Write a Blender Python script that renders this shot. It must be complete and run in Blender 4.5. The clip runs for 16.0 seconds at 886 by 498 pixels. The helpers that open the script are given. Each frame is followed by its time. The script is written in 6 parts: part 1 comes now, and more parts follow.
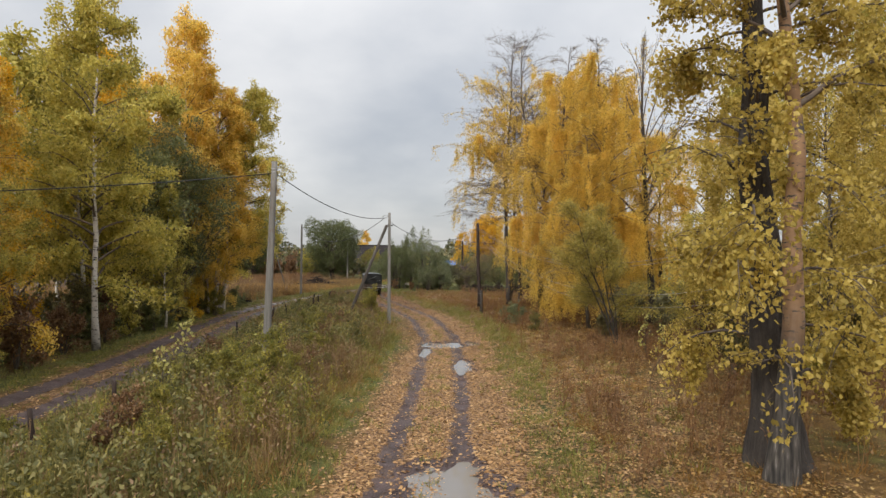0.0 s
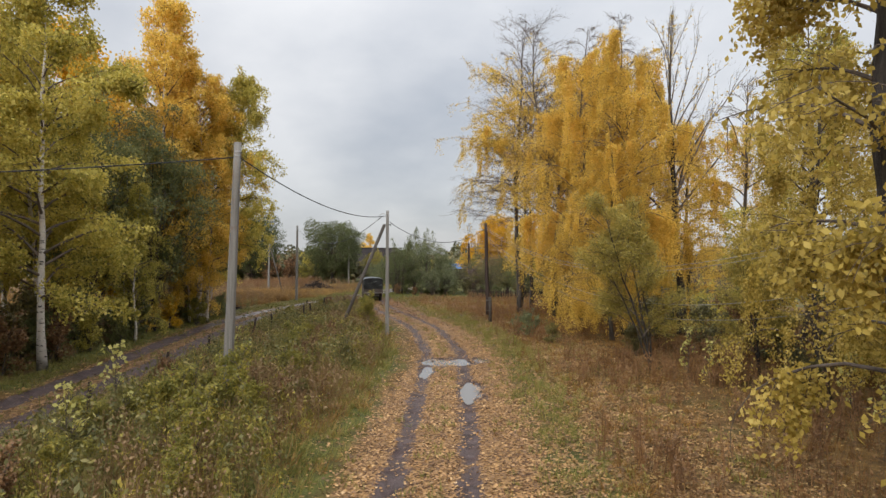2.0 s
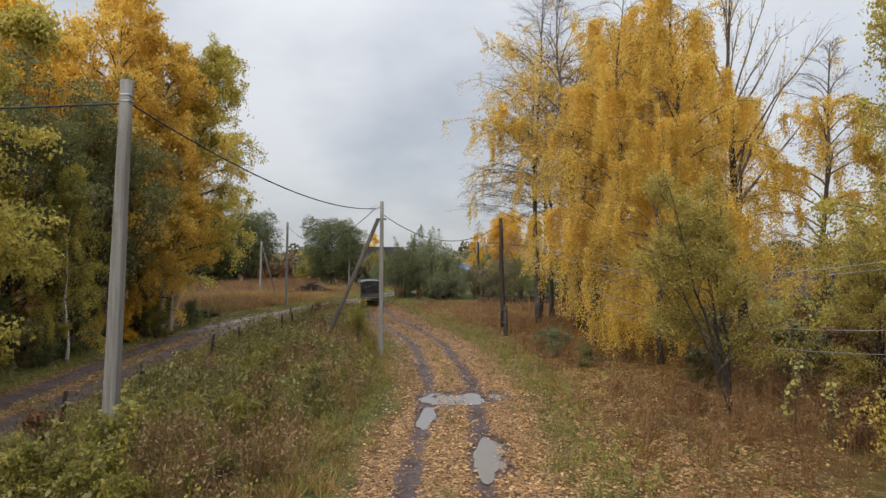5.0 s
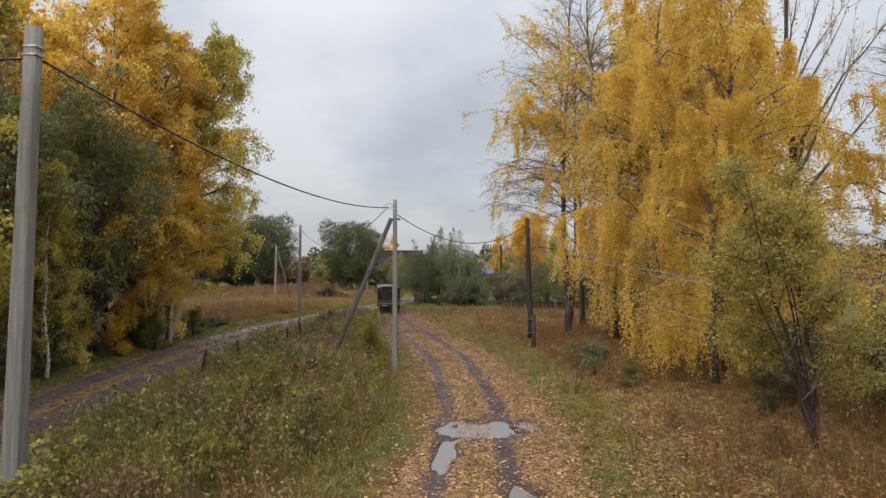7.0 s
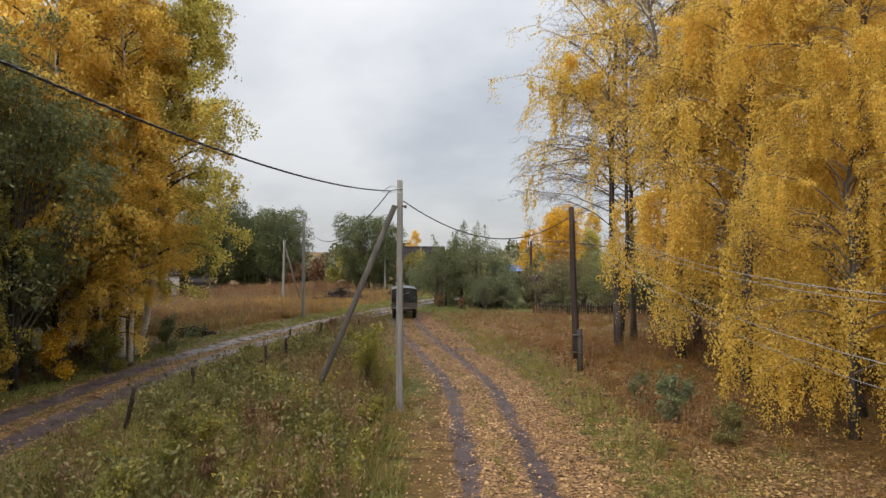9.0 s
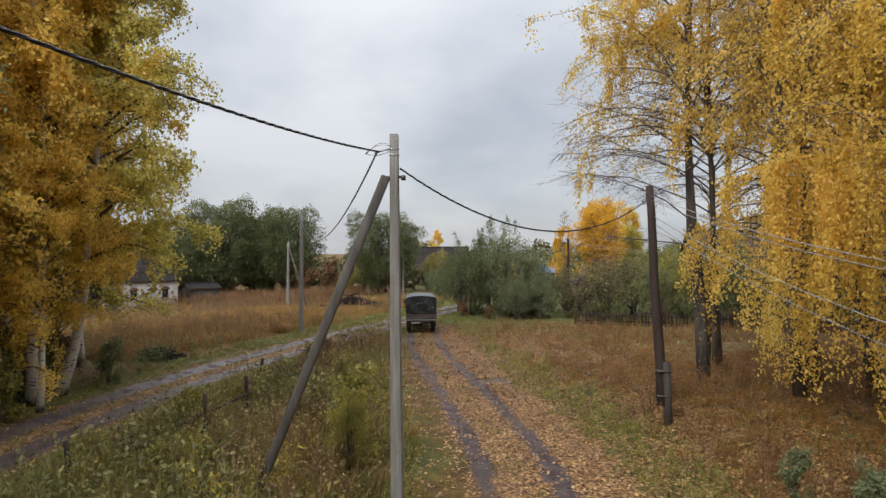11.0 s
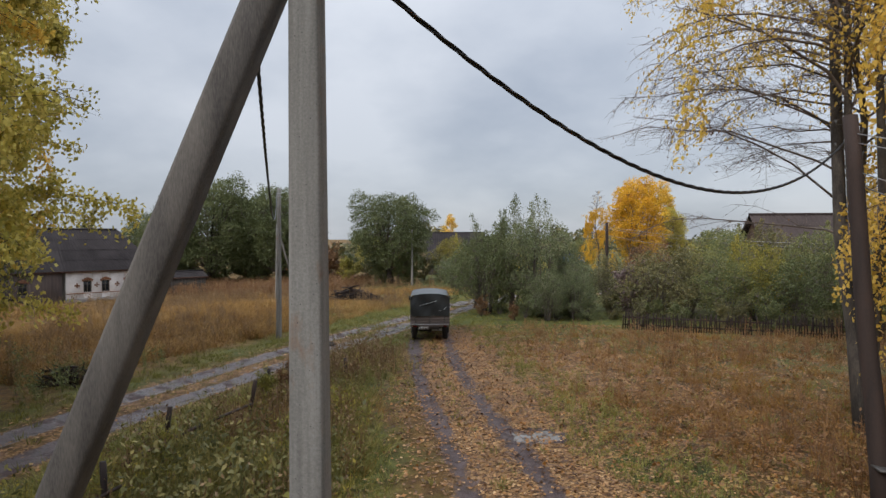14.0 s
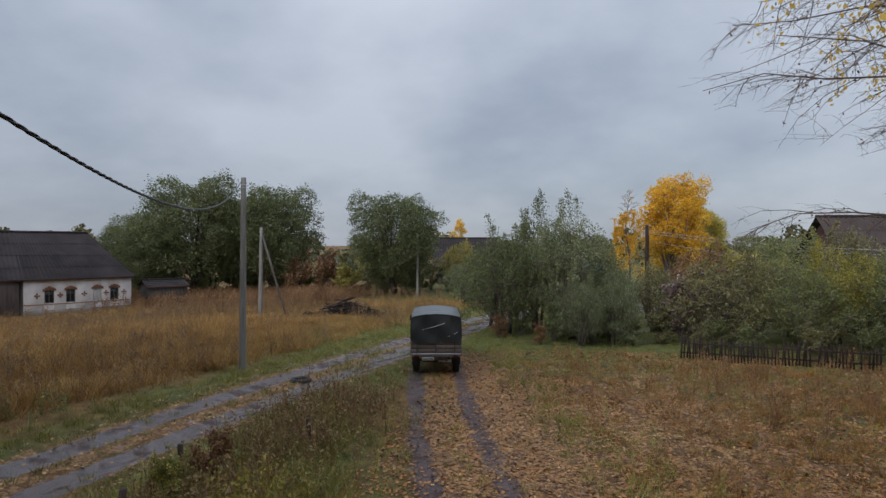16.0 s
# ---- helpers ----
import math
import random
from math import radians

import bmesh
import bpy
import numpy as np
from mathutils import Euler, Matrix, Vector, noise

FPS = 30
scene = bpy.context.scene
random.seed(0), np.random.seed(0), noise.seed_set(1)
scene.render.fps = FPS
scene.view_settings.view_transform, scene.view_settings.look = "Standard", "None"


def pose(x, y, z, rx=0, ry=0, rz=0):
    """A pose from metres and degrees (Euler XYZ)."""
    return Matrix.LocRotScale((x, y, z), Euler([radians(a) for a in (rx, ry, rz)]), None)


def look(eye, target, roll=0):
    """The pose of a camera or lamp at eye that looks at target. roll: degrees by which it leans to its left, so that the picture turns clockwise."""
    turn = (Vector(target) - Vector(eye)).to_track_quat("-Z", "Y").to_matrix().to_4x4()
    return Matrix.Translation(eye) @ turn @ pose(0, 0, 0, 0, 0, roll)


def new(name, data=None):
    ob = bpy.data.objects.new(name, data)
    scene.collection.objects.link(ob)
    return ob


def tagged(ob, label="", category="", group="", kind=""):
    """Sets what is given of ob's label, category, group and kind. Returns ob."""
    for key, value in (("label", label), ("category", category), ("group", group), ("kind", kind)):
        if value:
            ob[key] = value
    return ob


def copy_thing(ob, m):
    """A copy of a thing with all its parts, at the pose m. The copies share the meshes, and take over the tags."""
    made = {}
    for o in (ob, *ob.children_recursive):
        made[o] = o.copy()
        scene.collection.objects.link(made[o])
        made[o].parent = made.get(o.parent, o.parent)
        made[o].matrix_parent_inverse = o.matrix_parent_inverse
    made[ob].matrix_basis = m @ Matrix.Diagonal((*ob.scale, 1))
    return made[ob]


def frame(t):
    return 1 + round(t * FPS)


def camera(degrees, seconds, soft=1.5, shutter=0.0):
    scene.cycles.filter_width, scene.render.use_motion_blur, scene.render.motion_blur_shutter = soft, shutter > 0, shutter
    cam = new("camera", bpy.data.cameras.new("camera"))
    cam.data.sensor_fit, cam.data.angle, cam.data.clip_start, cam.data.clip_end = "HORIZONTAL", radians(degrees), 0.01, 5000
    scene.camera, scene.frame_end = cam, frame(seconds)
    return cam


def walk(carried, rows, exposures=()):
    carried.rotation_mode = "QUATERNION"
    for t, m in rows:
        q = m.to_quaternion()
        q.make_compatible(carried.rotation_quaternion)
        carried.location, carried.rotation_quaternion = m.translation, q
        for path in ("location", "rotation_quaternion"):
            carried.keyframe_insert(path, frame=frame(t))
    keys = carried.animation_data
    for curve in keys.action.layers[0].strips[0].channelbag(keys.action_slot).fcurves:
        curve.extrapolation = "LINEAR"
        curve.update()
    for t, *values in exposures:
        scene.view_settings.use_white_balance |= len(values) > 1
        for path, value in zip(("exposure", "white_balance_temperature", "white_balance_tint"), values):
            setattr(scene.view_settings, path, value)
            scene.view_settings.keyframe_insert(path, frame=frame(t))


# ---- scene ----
# ---------------------------------------------------------------- camera
cam = camera(72.0, 16.0, soft=1.45)
PATH = [
    (0, (0.418, -1.021, 5.118), (0.405, 0.979, 5.125), 0.4),
    (0.5, (0.429, 0.041, 5.091), (0.415, 2.041, 5.096), 0.4),
    (1, (0.447, 1.461, 5.066), (0.432, 3.461, 5.071), 0.3),
    (1.5, (0.462, 2.578, 5.071), (0.448, 4.578, 5.085), 0.4),
    (2, (0.468, 3.522, 5.08), (0.436, 5.522, 5.097), 0.3),
    (2.5, (0.468, 4.643, 5.132), (0.427, 6.642, 5.148), 0.3),
    (3, (0.4, 6.001, 5.207), (0.361, 8.0, 5.22), 0.5),
    (3.5, (0.319, 7.089, 5.247), (0.282, 9.089, 5.257), 0.7),
    (3.7, (0.309, 7.475, 5.234), (0.272, 9.474, 5.245), 0.7),
    (5.8, (0.401, 12.107, 5.116), (0.325, 14.105, 5.139), 0.2),
    (6, (0.385, 12.373, 5.105), (0.304, 14.371, 5.132), 0.1),
    (6.5, (0.363, 12.876, 5.137), (0.265, 14.873, 5.163), 0.2),
    (7, (0.311, 13.861, 5.191), (0.185, 15.857, 5.216), 0.2),
    (7.5, (0.214, 15.505, 5.233), (0.074, 17.499, 5.255), 0.2),
    (8, (0.111, 17.373, 5.249), (-0.045, 19.366, 5.263), 0.2),
    (8.5, (0.076, 19.205, 5.289), (-0.119, 21.196, 5.307), 0.3),
    (9, (-0.035, 20.89, 5.351), (-0.24, 22.88, 5.361), 0.2),
    (9.2, (-0.068, 21.586, 5.367), (-0.277, 23.575, 5.377), 0.2),
    (11.3, (-1.004, 29.832, 5.33), (-1.294, 31.811, 5.341), -0.3),
    (11.5, (-1.083, 30.251, 5.321), (-1.376, 32.23, 5.323), -0.2),
    (12, (-1.195, 30.913, 5.346), (-1.503, 32.889, 5.345), -0.2),
    (12.5, (-1.324, 31.814, 5.388), (-1.639, 33.789, 5.37), -0.0),
    (13, (-1.558, 33.308, 5.349), (-1.879, 35.282, 5.327), -0.2),
    (13.5, (-1.893, 35.385, 5.37), (-2.213, 37.359, 5.338), -0.7),
    (14, (-2.239, 37.728, 5.344), (-2.563, 39.701, 5.31), -0.1),
    (14.3, (-2.476, 39.16, 5.315), (-2.804, 41.133, 5.276), -0.9),
    (14.5, (-2.658, 40.076, 5.298), (-2.994, 42.048, 5.274), -0.2),
    (15, (-3.015, 42.23, 5.258), (-3.362, 44.199, 5.242), 0.1),
    (15.5, (-3.299, 43.804, 5.279), (-3.645, 45.773, 5.264), 0.1),
    (16, (-3.493, 44.869, 5.236), (-3.844, 46.838, 5.224), 0.1),
]
walk(cam, [(t, look(eye, target, roll)) for t, eye, target, roll in PATH],
     exposures=[(0, 0.2, 6900, 10), (1.5, 0.2, 6850, 10), (3.2, 0.13, 6650, 10), (7, 0.13, 6650, 10), (9, 0.24, 6800, 10), (12.5, 0.1, 6450, 10), (14.5, -0.04, 6250, 10), (16, -0.3, 6050, 10)])

# ---------------------------------------------------------------- light: an overcast autumn day
world = bpy.data.worlds.new("overcast")
scene.world = world
world.use_nodes = True
wt = world.node_tree
wt.nodes.clear()
SUN_EL, SUN_ROT = radians(34), radians(-150)


def wnode(kind):
    return wt.nodes.new(kind)


sky = wnode("ShaderNodeTexSky")
sky.sky_type, sky.sun_disc, sky.sun_elevation, sky.sun_rotation = "NISHITA", False, SUN_EL, SUN_ROT
coord = wnode("ShaderNodeTexCoord")
split = wnode("ShaderNodeSeparateXYZ")
lift = wnode("ShaderNodeMath")
lift.operation = "ADD"
lift.inputs[1].default_value = 0.42
flat = wnode("ShaderNodeVectorMath")
flat.operation = "DIVIDE"
both = wnode("ShaderNodeCombineXYZ")
wt.links.new(coord.outputs["Generated"], split.inputs[0])
wt.links.new(split.outputs["Z"], lift.inputs[0])
for k in range(3):
    wt.links.new(lift.outputs[0], both.inputs[k])
wt.links.new(coord.outputs["Generated"], flat.inputs[0])
wt.links.new(both.outputs[0], flat.inputs[1])
clouds = wnode("ShaderNodeTexNoise")
clouds.inputs["Scale"].default_value, clouds.inputs["Detail"].default_value, clouds.inputs["Roughness"].default_value = 1.7, 7.0, 0.5
wt.links.new(flat.outputs[0], clouds.inputs["Vector"])
shade = wnode("ShaderNodeValToRGB")
shade.color_ramp.elements[0].position, shade.color_ramp.elements[0].color = 0.33, (0.59, 0.645, 0.74, 1)
shade.color_ramp.elements[1].position, shade.color_ramp.elements[1].color = 0.66, (0.95, 0.985, 1.05, 1)
wt.links.new(clouds.outputs["Fac"], shade.inputs[0])
rise = wnode("ShaderNodeValToRGB")
while len(rise.color_ramp.elements) < 4:
    rise.color_ramp.elements.new(0.5)
for e, (p, v) in zip(rise.color_ramp.elements, ((0.0, 0.59), (0.4, 0.90), (0.65, 2.1), (1.0, 3.2))):
    e.position, e.color = p, (v, v, v, 1)
wt.links.new(split.outputs["Z"], rise.inputs[0])
bright = wnode("ShaderNodeVectorMath")
bright.operation = "SCALE"
wt.links.new(shade.outputs[0], bright.inputs[0])
wt.links.new(rise.outputs[0], bright.inputs["Scale"])
clear_bg, cloud_bg, mixed, out = wnode("ShaderNodeBackground"), wnode("ShaderNodeBackground"), wnode("ShaderNodeMixShader"), wnode("ShaderNodeOutputWorld")
wt.links.new(sky.outputs[0], clear_bg.inputs["Color"])
clear_bg.inputs["Strength"].default_value = 0.1
wt.links.new(bright.outputs[0], cloud_bg.inputs["Color"])
cloud_bg.inputs["Strength"].default_value = 1.0
mixed.inputs[0].default_value = 0.88
wt.links.new(clear_bg.outputs[0], mixed.inputs[1])
wt.links.new(cloud_bg.outputs[0], mixed.inputs[2])
wt.links.new(mixed.outputs[0], out.inputs["Surface"])

sun = new("sun", bpy.data.lights.new("sun", "SUN"))
sun.data.energy, sun.data.angle, sun.data.color = 2.3, radians(25), (1.0, 0.99, 0.97)
sun_way = Vector((math.sin(SUN_ROT) * math.cos(SUN_EL), math.cos(SUN_ROT) * math.cos(SUN_EL), math.sin(SUN_EL)))
sun.matrix_world = look(sun_way * 100, (0, 0, 0))


# ---------------------------------------------------------------- materials
def fill(nt, n, values):
    for key, v in values.items():
        if isinstance(v, bpy.types.NodeSocket):
            nt.links.new(v, n.inputs[key])
        else:
            n.inputs[key].default_value = v
    return n


def nd(nt, kind, **values):
    return fill(nt, nt.nodes.new(kind), values)


def ramp(nt, fac, stops):
    n = nt.nodes.new("ShaderNodeValToRGB")
    el = n.color_ramp.elements
    while len(el) < len(stops):
        el.new(0.5)
    for e, (p, c) in zip(el, stops):
        e.position, e.color = p, (*c, 1)
    nt.links.new(fac, n.inputs[0])
    return n.outputs[0]


def calc(nt, op, a, b=0.0):
    n = nt.nodes.new("ShaderNodeMath")
    n.operation, n.use_clamp = op, False
    return fill(nt, n, {0: a, 1: b}).outputs[0]


def blend(nt, fac, a, b):
    n = nt.nodes.new("ShaderNodeMix")
    n.data_type = "RGBA"
    n.clamp_factor = True
    return fill(nt, n, {0: fac, 6: a, 7: b}).outputs[2]


def noise_of(nt, vector, scale, detail=3.0, rough=0.55):
    return nd(nt, "ShaderNodeTexNoise", Vector=vector, Scale=scale, Detail=detail, Roughness=rough).outputs["Fac"]


def material(name):
    m = bpy.data.materials.new(name)
    m.use_nodes = True
    nt = m.node_tree
    return m, nt, nt.nodes["Principled BSDF"]


def surface(name, dark, light, scale=3.0, fine=40.0, rough=0.8, bump=0.3, metal=0.0, stretch=(1, 1, 1), dist=0.01, spec=0.4):
    """A mottled material: two colours mixed at two scales, with relief."""
    m, nt, b = material(name)
    at = nd(nt, "ShaderNodeTexCoord").outputs["Object"]
    at = nd(nt, "ShaderNodeMapping", Vector=at, Scale=stretch).outputs[0]
    big, small = noise_of(nt, at, scale), noise_of(nt, at, fine, 4.0, 0.65)
    own = nd(nt, "ShaderNodeObjectInfo").outputs["Random"]
    f = calc(nt, "ADD", calc(nt, "MULTIPLY", big, 0.55), calc(nt, "MULTIPLY", small, 0.45))
    f = calc(nt, "ADD", f, calc(nt, "MULTIPLY", calc(nt, "SUBTRACT", own, 0.5), 0.16))
    fill(nt, b, {"Base Color": ramp(nt, f, [(0.32, dark), (0.68, light)]), "Roughness": rough, "Metallic": metal, "Specular IOR Level": spec})
    bp = nd(nt, "ShaderNodeBump", Strength=bump, Distance=dist, Height=small)
    nt.links.new(bp.outputs[0], b.inputs["Normal"])
    return m


def leaf_material(name, stops, through_share=0.5, patch=0.5, rough=0.6):
    """Leaves: colour by leaf, by patch of the crown and a little by tree; thin enough to let light through."""
    m, nt, b = material(name)
    at = nd(nt, "ShaderNodeTexCoord").outputs["Object"]
    leaf = nd(nt, "ShaderNodeNewGeometry").outputs["Random Per Island"]
    tree = nd(nt, "ShaderNodeObjectInfo").outputs["Random"]
    f = calc(nt, "ADD", calc(nt, "MULTIPLY", leaf, 0.5), calc(nt, "MULTIPLY", noise_of(nt, at, patch, 2.0), 0.75))
    f = calc(nt, "ADD", calc(nt, "SUBTRACT", f, 0.19), calc(nt, "MULTIPLY", tree, 0.14))
    col = ramp(nt, f, stops)
    fill(nt, b, {"Base Color": col, "Roughness": rough, "Specular IOR Level": 0.4})
    tr = nd(nt, "ShaderNodeBsdfTranslucent", Color=col)
    mx = nd(nt, "ShaderNodeMixShader", Fac=through_share)
    nt.links.new(b.outputs[0], mx.inputs[1])
    nt.links.new(tr.outputs[0], mx.inputs[2])
    nt.links.new(mx.outputs[0], nt.nodes["Material Output"].inputs["Surface"])
    return m


def birch_bark(name="birch_bark", deep=(0.42, 0.36, 0.30, 1), pale=(0.66, 0.62, 0.56, 1), rough_foot=0.9):
    """Pale bark with dark cross marks; the old bark at the foot is black and furrowed up to rough_foot metres."""
    m, nt, b = material(name)
    at = nd(nt, "ShaderNodeTexCoord").outputs["Object"]
    band = nd(nt, "ShaderNodeMapping", Vector=at, Scale=(2.2, 2.2, 9.0)).outputs[0]
    marks = noise_of(nt, band, 1.6, 4.0, 0.65)
    scars = noise_of(nt, at, 1.1, 3.0)
    white = blend(nt, noise_of(nt, at, 5.0), deep, pale)
    col = blend(nt, ramp(nt, marks, [(0.56, (0, 0, 0)), (0.63, (1, 1, 1))]), white, (0.035, 0.03, 0.027, 1))
    col = blend(nt, ramp(nt, scars, [(0.58, (0, 0, 0)), (0.68, (1, 1, 1))]), col, (0.07, 0.055, 0.045, 1))
    up = calc(nt, "ADD", nd(nt, "ShaderNodeSeparateXYZ", Vector=at).outputs["Z"], calc(nt, "MULTIPLY", scars, 1.6))
    foot = ramp(nt, calc(nt, "DIVIDE", up, rough_foot * 2), [(0.5, (1, 1, 1)), (0.72, (0, 0, 0))])
    furrow = nd(nt, "ShaderNodeMapping", Vector=at, Scale=(9.0, 9.0, 1.2)).outputs[0]
    col = blend(nt, foot, col, ramp(nt, noise_of(nt, furrow, 1.4, 4.0), [(0.35, (0.016, 0.014, 0.012)), (0.62, (0.085, 0.073, 0.062)), (0.75, (0.3, 0.27, 0.24))]))
    fill(nt, b, {"Base Color": col, "Roughness": 0.75})
    bp = nd(nt, "ShaderNodeBump", Strength=0.4, Distance=0.02, Height=marks)
    nt.links.new(bp.outputs[0], b.inputs["Normal"])
    return m


def ground_material():
    m, nt, b = material("ground")
    at = nd(nt, "ShaderNodeTexCoord").outputs["Object"]
    zone = nd(nt, "ShaderNodeVertexColor")
    zone.layer_name = "zone"
    part3 = nd(nt, "ShaderNodeSeparateColor", Color=zone.outputs["Color"])
    mud, litter, green = part3.outputs[0], part3.outputs[1], part3.outputs[2]
    wide, mid, fine = noise_of(nt, at, 0.3, 5.0), noise_of(nt, at, 2.1, 6.0, 0.65), noise_of(nt, at, 24.0, 6.0, 0.75)
    both = calc(nt, "ADD", calc(nt, "MULTIPLY", mid, 0.45), calc(nt, "MULTIPLY", fine, 0.55))
    straw = ramp(nt, both, [(0.36, (0.024, 0.013, 0.005)), (0.48, (0.092, 0.050, 0.014)), (0.56, (0.165, 0.092, 0.024)), (0.66, (0.25, 0.152, 0.048))])
    grass = ramp(nt, both, [(0.36, (0.017, 0.021, 0.005)), (0.5, (0.064, 0.070, 0.014)), (0.64, (0.145, 0.13, 0.031))])
    g = calc(nt, "ADD", green, calc(nt, "MULTIPLY", calc(nt, "SUBTRACT", wide, 0.5), 1.8))
    g = calc(nt, "ADD", g, calc(nt, "MULTIPLY", calc(nt, "SUBTRACT", mid, 0.5), 0.9))
    col = blend(nt, ramp(nt, g, [(0.3, (0, 0, 0)), (0.8, (1, 1, 1))]), straw, grass)
    warp = nd(nt, "ShaderNodeTexNoise", Vector=at, Scale=9.0, Detail=2.0)
    bent = nt.nodes.new("ShaderNodeVectorMath")
    bent.operation = "MULTIPLY_ADD"
    fill(nt, bent, {0: warp.outputs["Color"], 1: (0.12, 0.12, 0.12), 2: at})
    cell = nd(nt, "ShaderNodeTexVoronoi", Vector=bent.outputs[0], Scale=17.0)
    hue = nd(nt, "ShaderNodeSeparateColor", Color=cell.outputs["Color"]).outputs[0]
    leaves = ramp(nt, hue, [(0.0, (0.046, 0.023, 0.013)), (0.3, (0.108, 0.055, 0.025)), (0.55, (0.208, 0.112, 0.046)), (0.8, (0.308, 0.178, 0.070)), (1.0, (0.310, 0.185, 0.095))])
    l = calc(nt, "ADD", litter, calc(nt, "MULTIPLY", calc(nt, "SUBTRACT", mid, 0.5), 1.7))
    l = calc(nt, "ADD", l, calc(nt, "MULTIPLY", calc(nt, "SUBTRACT", fine, 0.5), 0.9))
    col = blend(nt, ramp(nt, l, [(0.40, (0, 0, 0)), (0.60, (1, 1, 1))]), col, leaves)
    soil = ramp(nt, both, [(0.38, (0.021, 0.013, 0.012)), (0.5, (0.058, 0.037, 0.034)), (0.64, (0.122, 0.083, 0.076))])
    w = calc(nt, "ADD", calc(nt, "MULTIPLY", mud, 1.4), calc(nt, "MULTIPLY", calc(nt, "SUBTRACT", mid, 0.5), 1.3))
    w = calc(nt, "ADD", w, calc(nt, "MULTIPLY", calc(nt, "SUBTRACT", fine, 0.5), 1.0))
    bare = ramp(nt, w, [(0.42, (0, 0, 0)), (0.58, (1, 1, 1))])
    col = blend(nt, bare, col, soil)
    wet = calc(nt, "MULTIPLY", calc(nt, "MULTIPLY", bare, zone.outputs["Alpha"]), ramp(nt, noise_of(nt, at, 1.3, 3.0), [(0.34, (0, 0, 0)), (0.5, (1, 1, 1))]))
    fill(nt, b, {"Base Color": col, "Roughness": calc(nt, "SUBTRACT", 0.9, calc(nt, "MULTIPLY", wet, 0.62)), "Specular IOR Level": calc(nt, "ADD", 0.25, calc(nt, "MULTIPLY", wet, 0.4))})
    bp = nd(nt, "ShaderNodeBump", Strength=1.0, Distance=0.06, Height=both)
    nt.links.new(bp.outputs[0], b.inputs["Normal"])
    return m


def water_material():
    m, nt, b = material("puddle_water")
    at = nd(nt, "ShaderNodeTexCoord").outputs["Object"]
    fill(nt, b, {"Base Color": (0.17, 0.155, 0.14, 1), "Roughness": 0.04, "IOR": 1.33, "Specular IOR Level": 0.5})
    bp = nd(nt, "ShaderNodeBump", Strength=0.03, Distance=0.01, Height=noise_of(nt, at, 6.0))
    nt.links.new(bp.outputs[0], b.inputs["Normal"])
    return m


def weathered_concrete():
    """Grey concrete with upright streaks, rust spots and coarse grains."""
    m, nt, b = material("concrete")
    at = nd(nt, "ShaderNodeTexCoord").outputs["Object"]
    streak = noise_of(nt, nd(nt, "ShaderNodeMapping", Vector=at, Scale=(14, 14, 0.7)).outputs[0], 1.0, 5.0, 0.6)
    grain, spots = noise_of(nt, at, 70.0, 4.0, 0.7), noise_of(nt, nd(nt, "ShaderNodeMapping", Vector=at, Scale=(5, 5, 2)).outputs[0], 1.6, 4.0, 0.6)
    f = calc(nt, "ADD", calc(nt, "MULTIPLY", streak, 0.6), calc(nt, "MULTIPLY", grain, 0.4))
    col = ramp(nt, f, [(0.30, (0.085, 0.078, 0.070)), (0.5, (0.160, 0.149, 0.134)), (0.70, (0.245, 0.232, 0.21))])
    col = blend(nt, calc(nt, "MULTIPLY", ramp(nt, spots, [(0.60, (0, 0, 0)), (0.72, (1, 1, 1))]), 0.55), col, (0.16, 0.085, 0.045, 1))
    pits = nd(nt, "ShaderNodeTexVoronoi", Vector=at, Scale=23.0).outputs["Distance"]
    col = blend(nt, ramp(nt, pits, [(0.05, (1, 1, 1)), (0.10, (0, 0, 0))]), col, (0.05, 0.045, 0.04, 1))
    fill(nt, b, {"Base Color": col, "Roughness": 0.9, "Specular IOR Level": 0.25})
    bp = nd(nt, "ShaderNodeBump", Strength=0.5, Distance=0.008, Height=f)
    nt.links.new(bp.outputs[0], b.inputs["Normal"])
    return m


GOLD = [(0.12, (0.36, 0.245, 0.05)), (0.35, (0.66, 0.45, 0.08)), (0.6, (0.81, 0.565, 0.12)), (0.9, (0.88, 0.66, 0.23))]
OLIVE = [(0.12, (0.172, 0.163, 0.036)), (0.4, (0.375, 0.325, 0.066)), (0.65, (0.56, 0.455, 0.095)), (0.9, (0.68, 0.555, 0.15))]
POPLAR = [(0.12, (0.17, 0.13, 0.027)), (0.4, (0.37, 0.27, 0.055)), (0.65, (0.54, 0.40, 0.088)), (0.9, (0.69, 0.54, 0.185))]
THICKET = [(0.12, (0.06, 0.055, 0.025)), (0.45, (0.125, 0.115, 0.045)), (0.75, (0.21, 0.175, 0.06)), (0.95, (0.32, 0.24, 0.08))]
PURPLE = [(0.12, (0.07, 0.045, 0.045)), (0.5, (0.13, 0.085, 0.08)), (0.9, (0.2, 0.13, 0.10))]
ORANGE = [(0.12, (0.340, 0.196, 0.017)), (0.4, (0.660, 0.381, 0.024)), (0.7, (0.780, 0.474, 0.036)), (0.95, (0.800, 0.536, 0.096))]
FOREST = [(0.12, (0.075, 0.088, 0.036)), (0.5, (0.165, 0.178, 0.066)), (0.9, (0.31, 0.28, 0.09))]
WILLOW = [(0.12, (0.049, 0.062, 0.021)), (0.5, (0.101, 0.115, 0.039)), (0.9, (0.174, 0.174, 0.061))]
SALLOW = [(0.12, (0.065, 0.08, 0.036)), (0.5, (0.135, 0.152, 0.066)), (0.9, (0.23, 0.225, 0.095))]
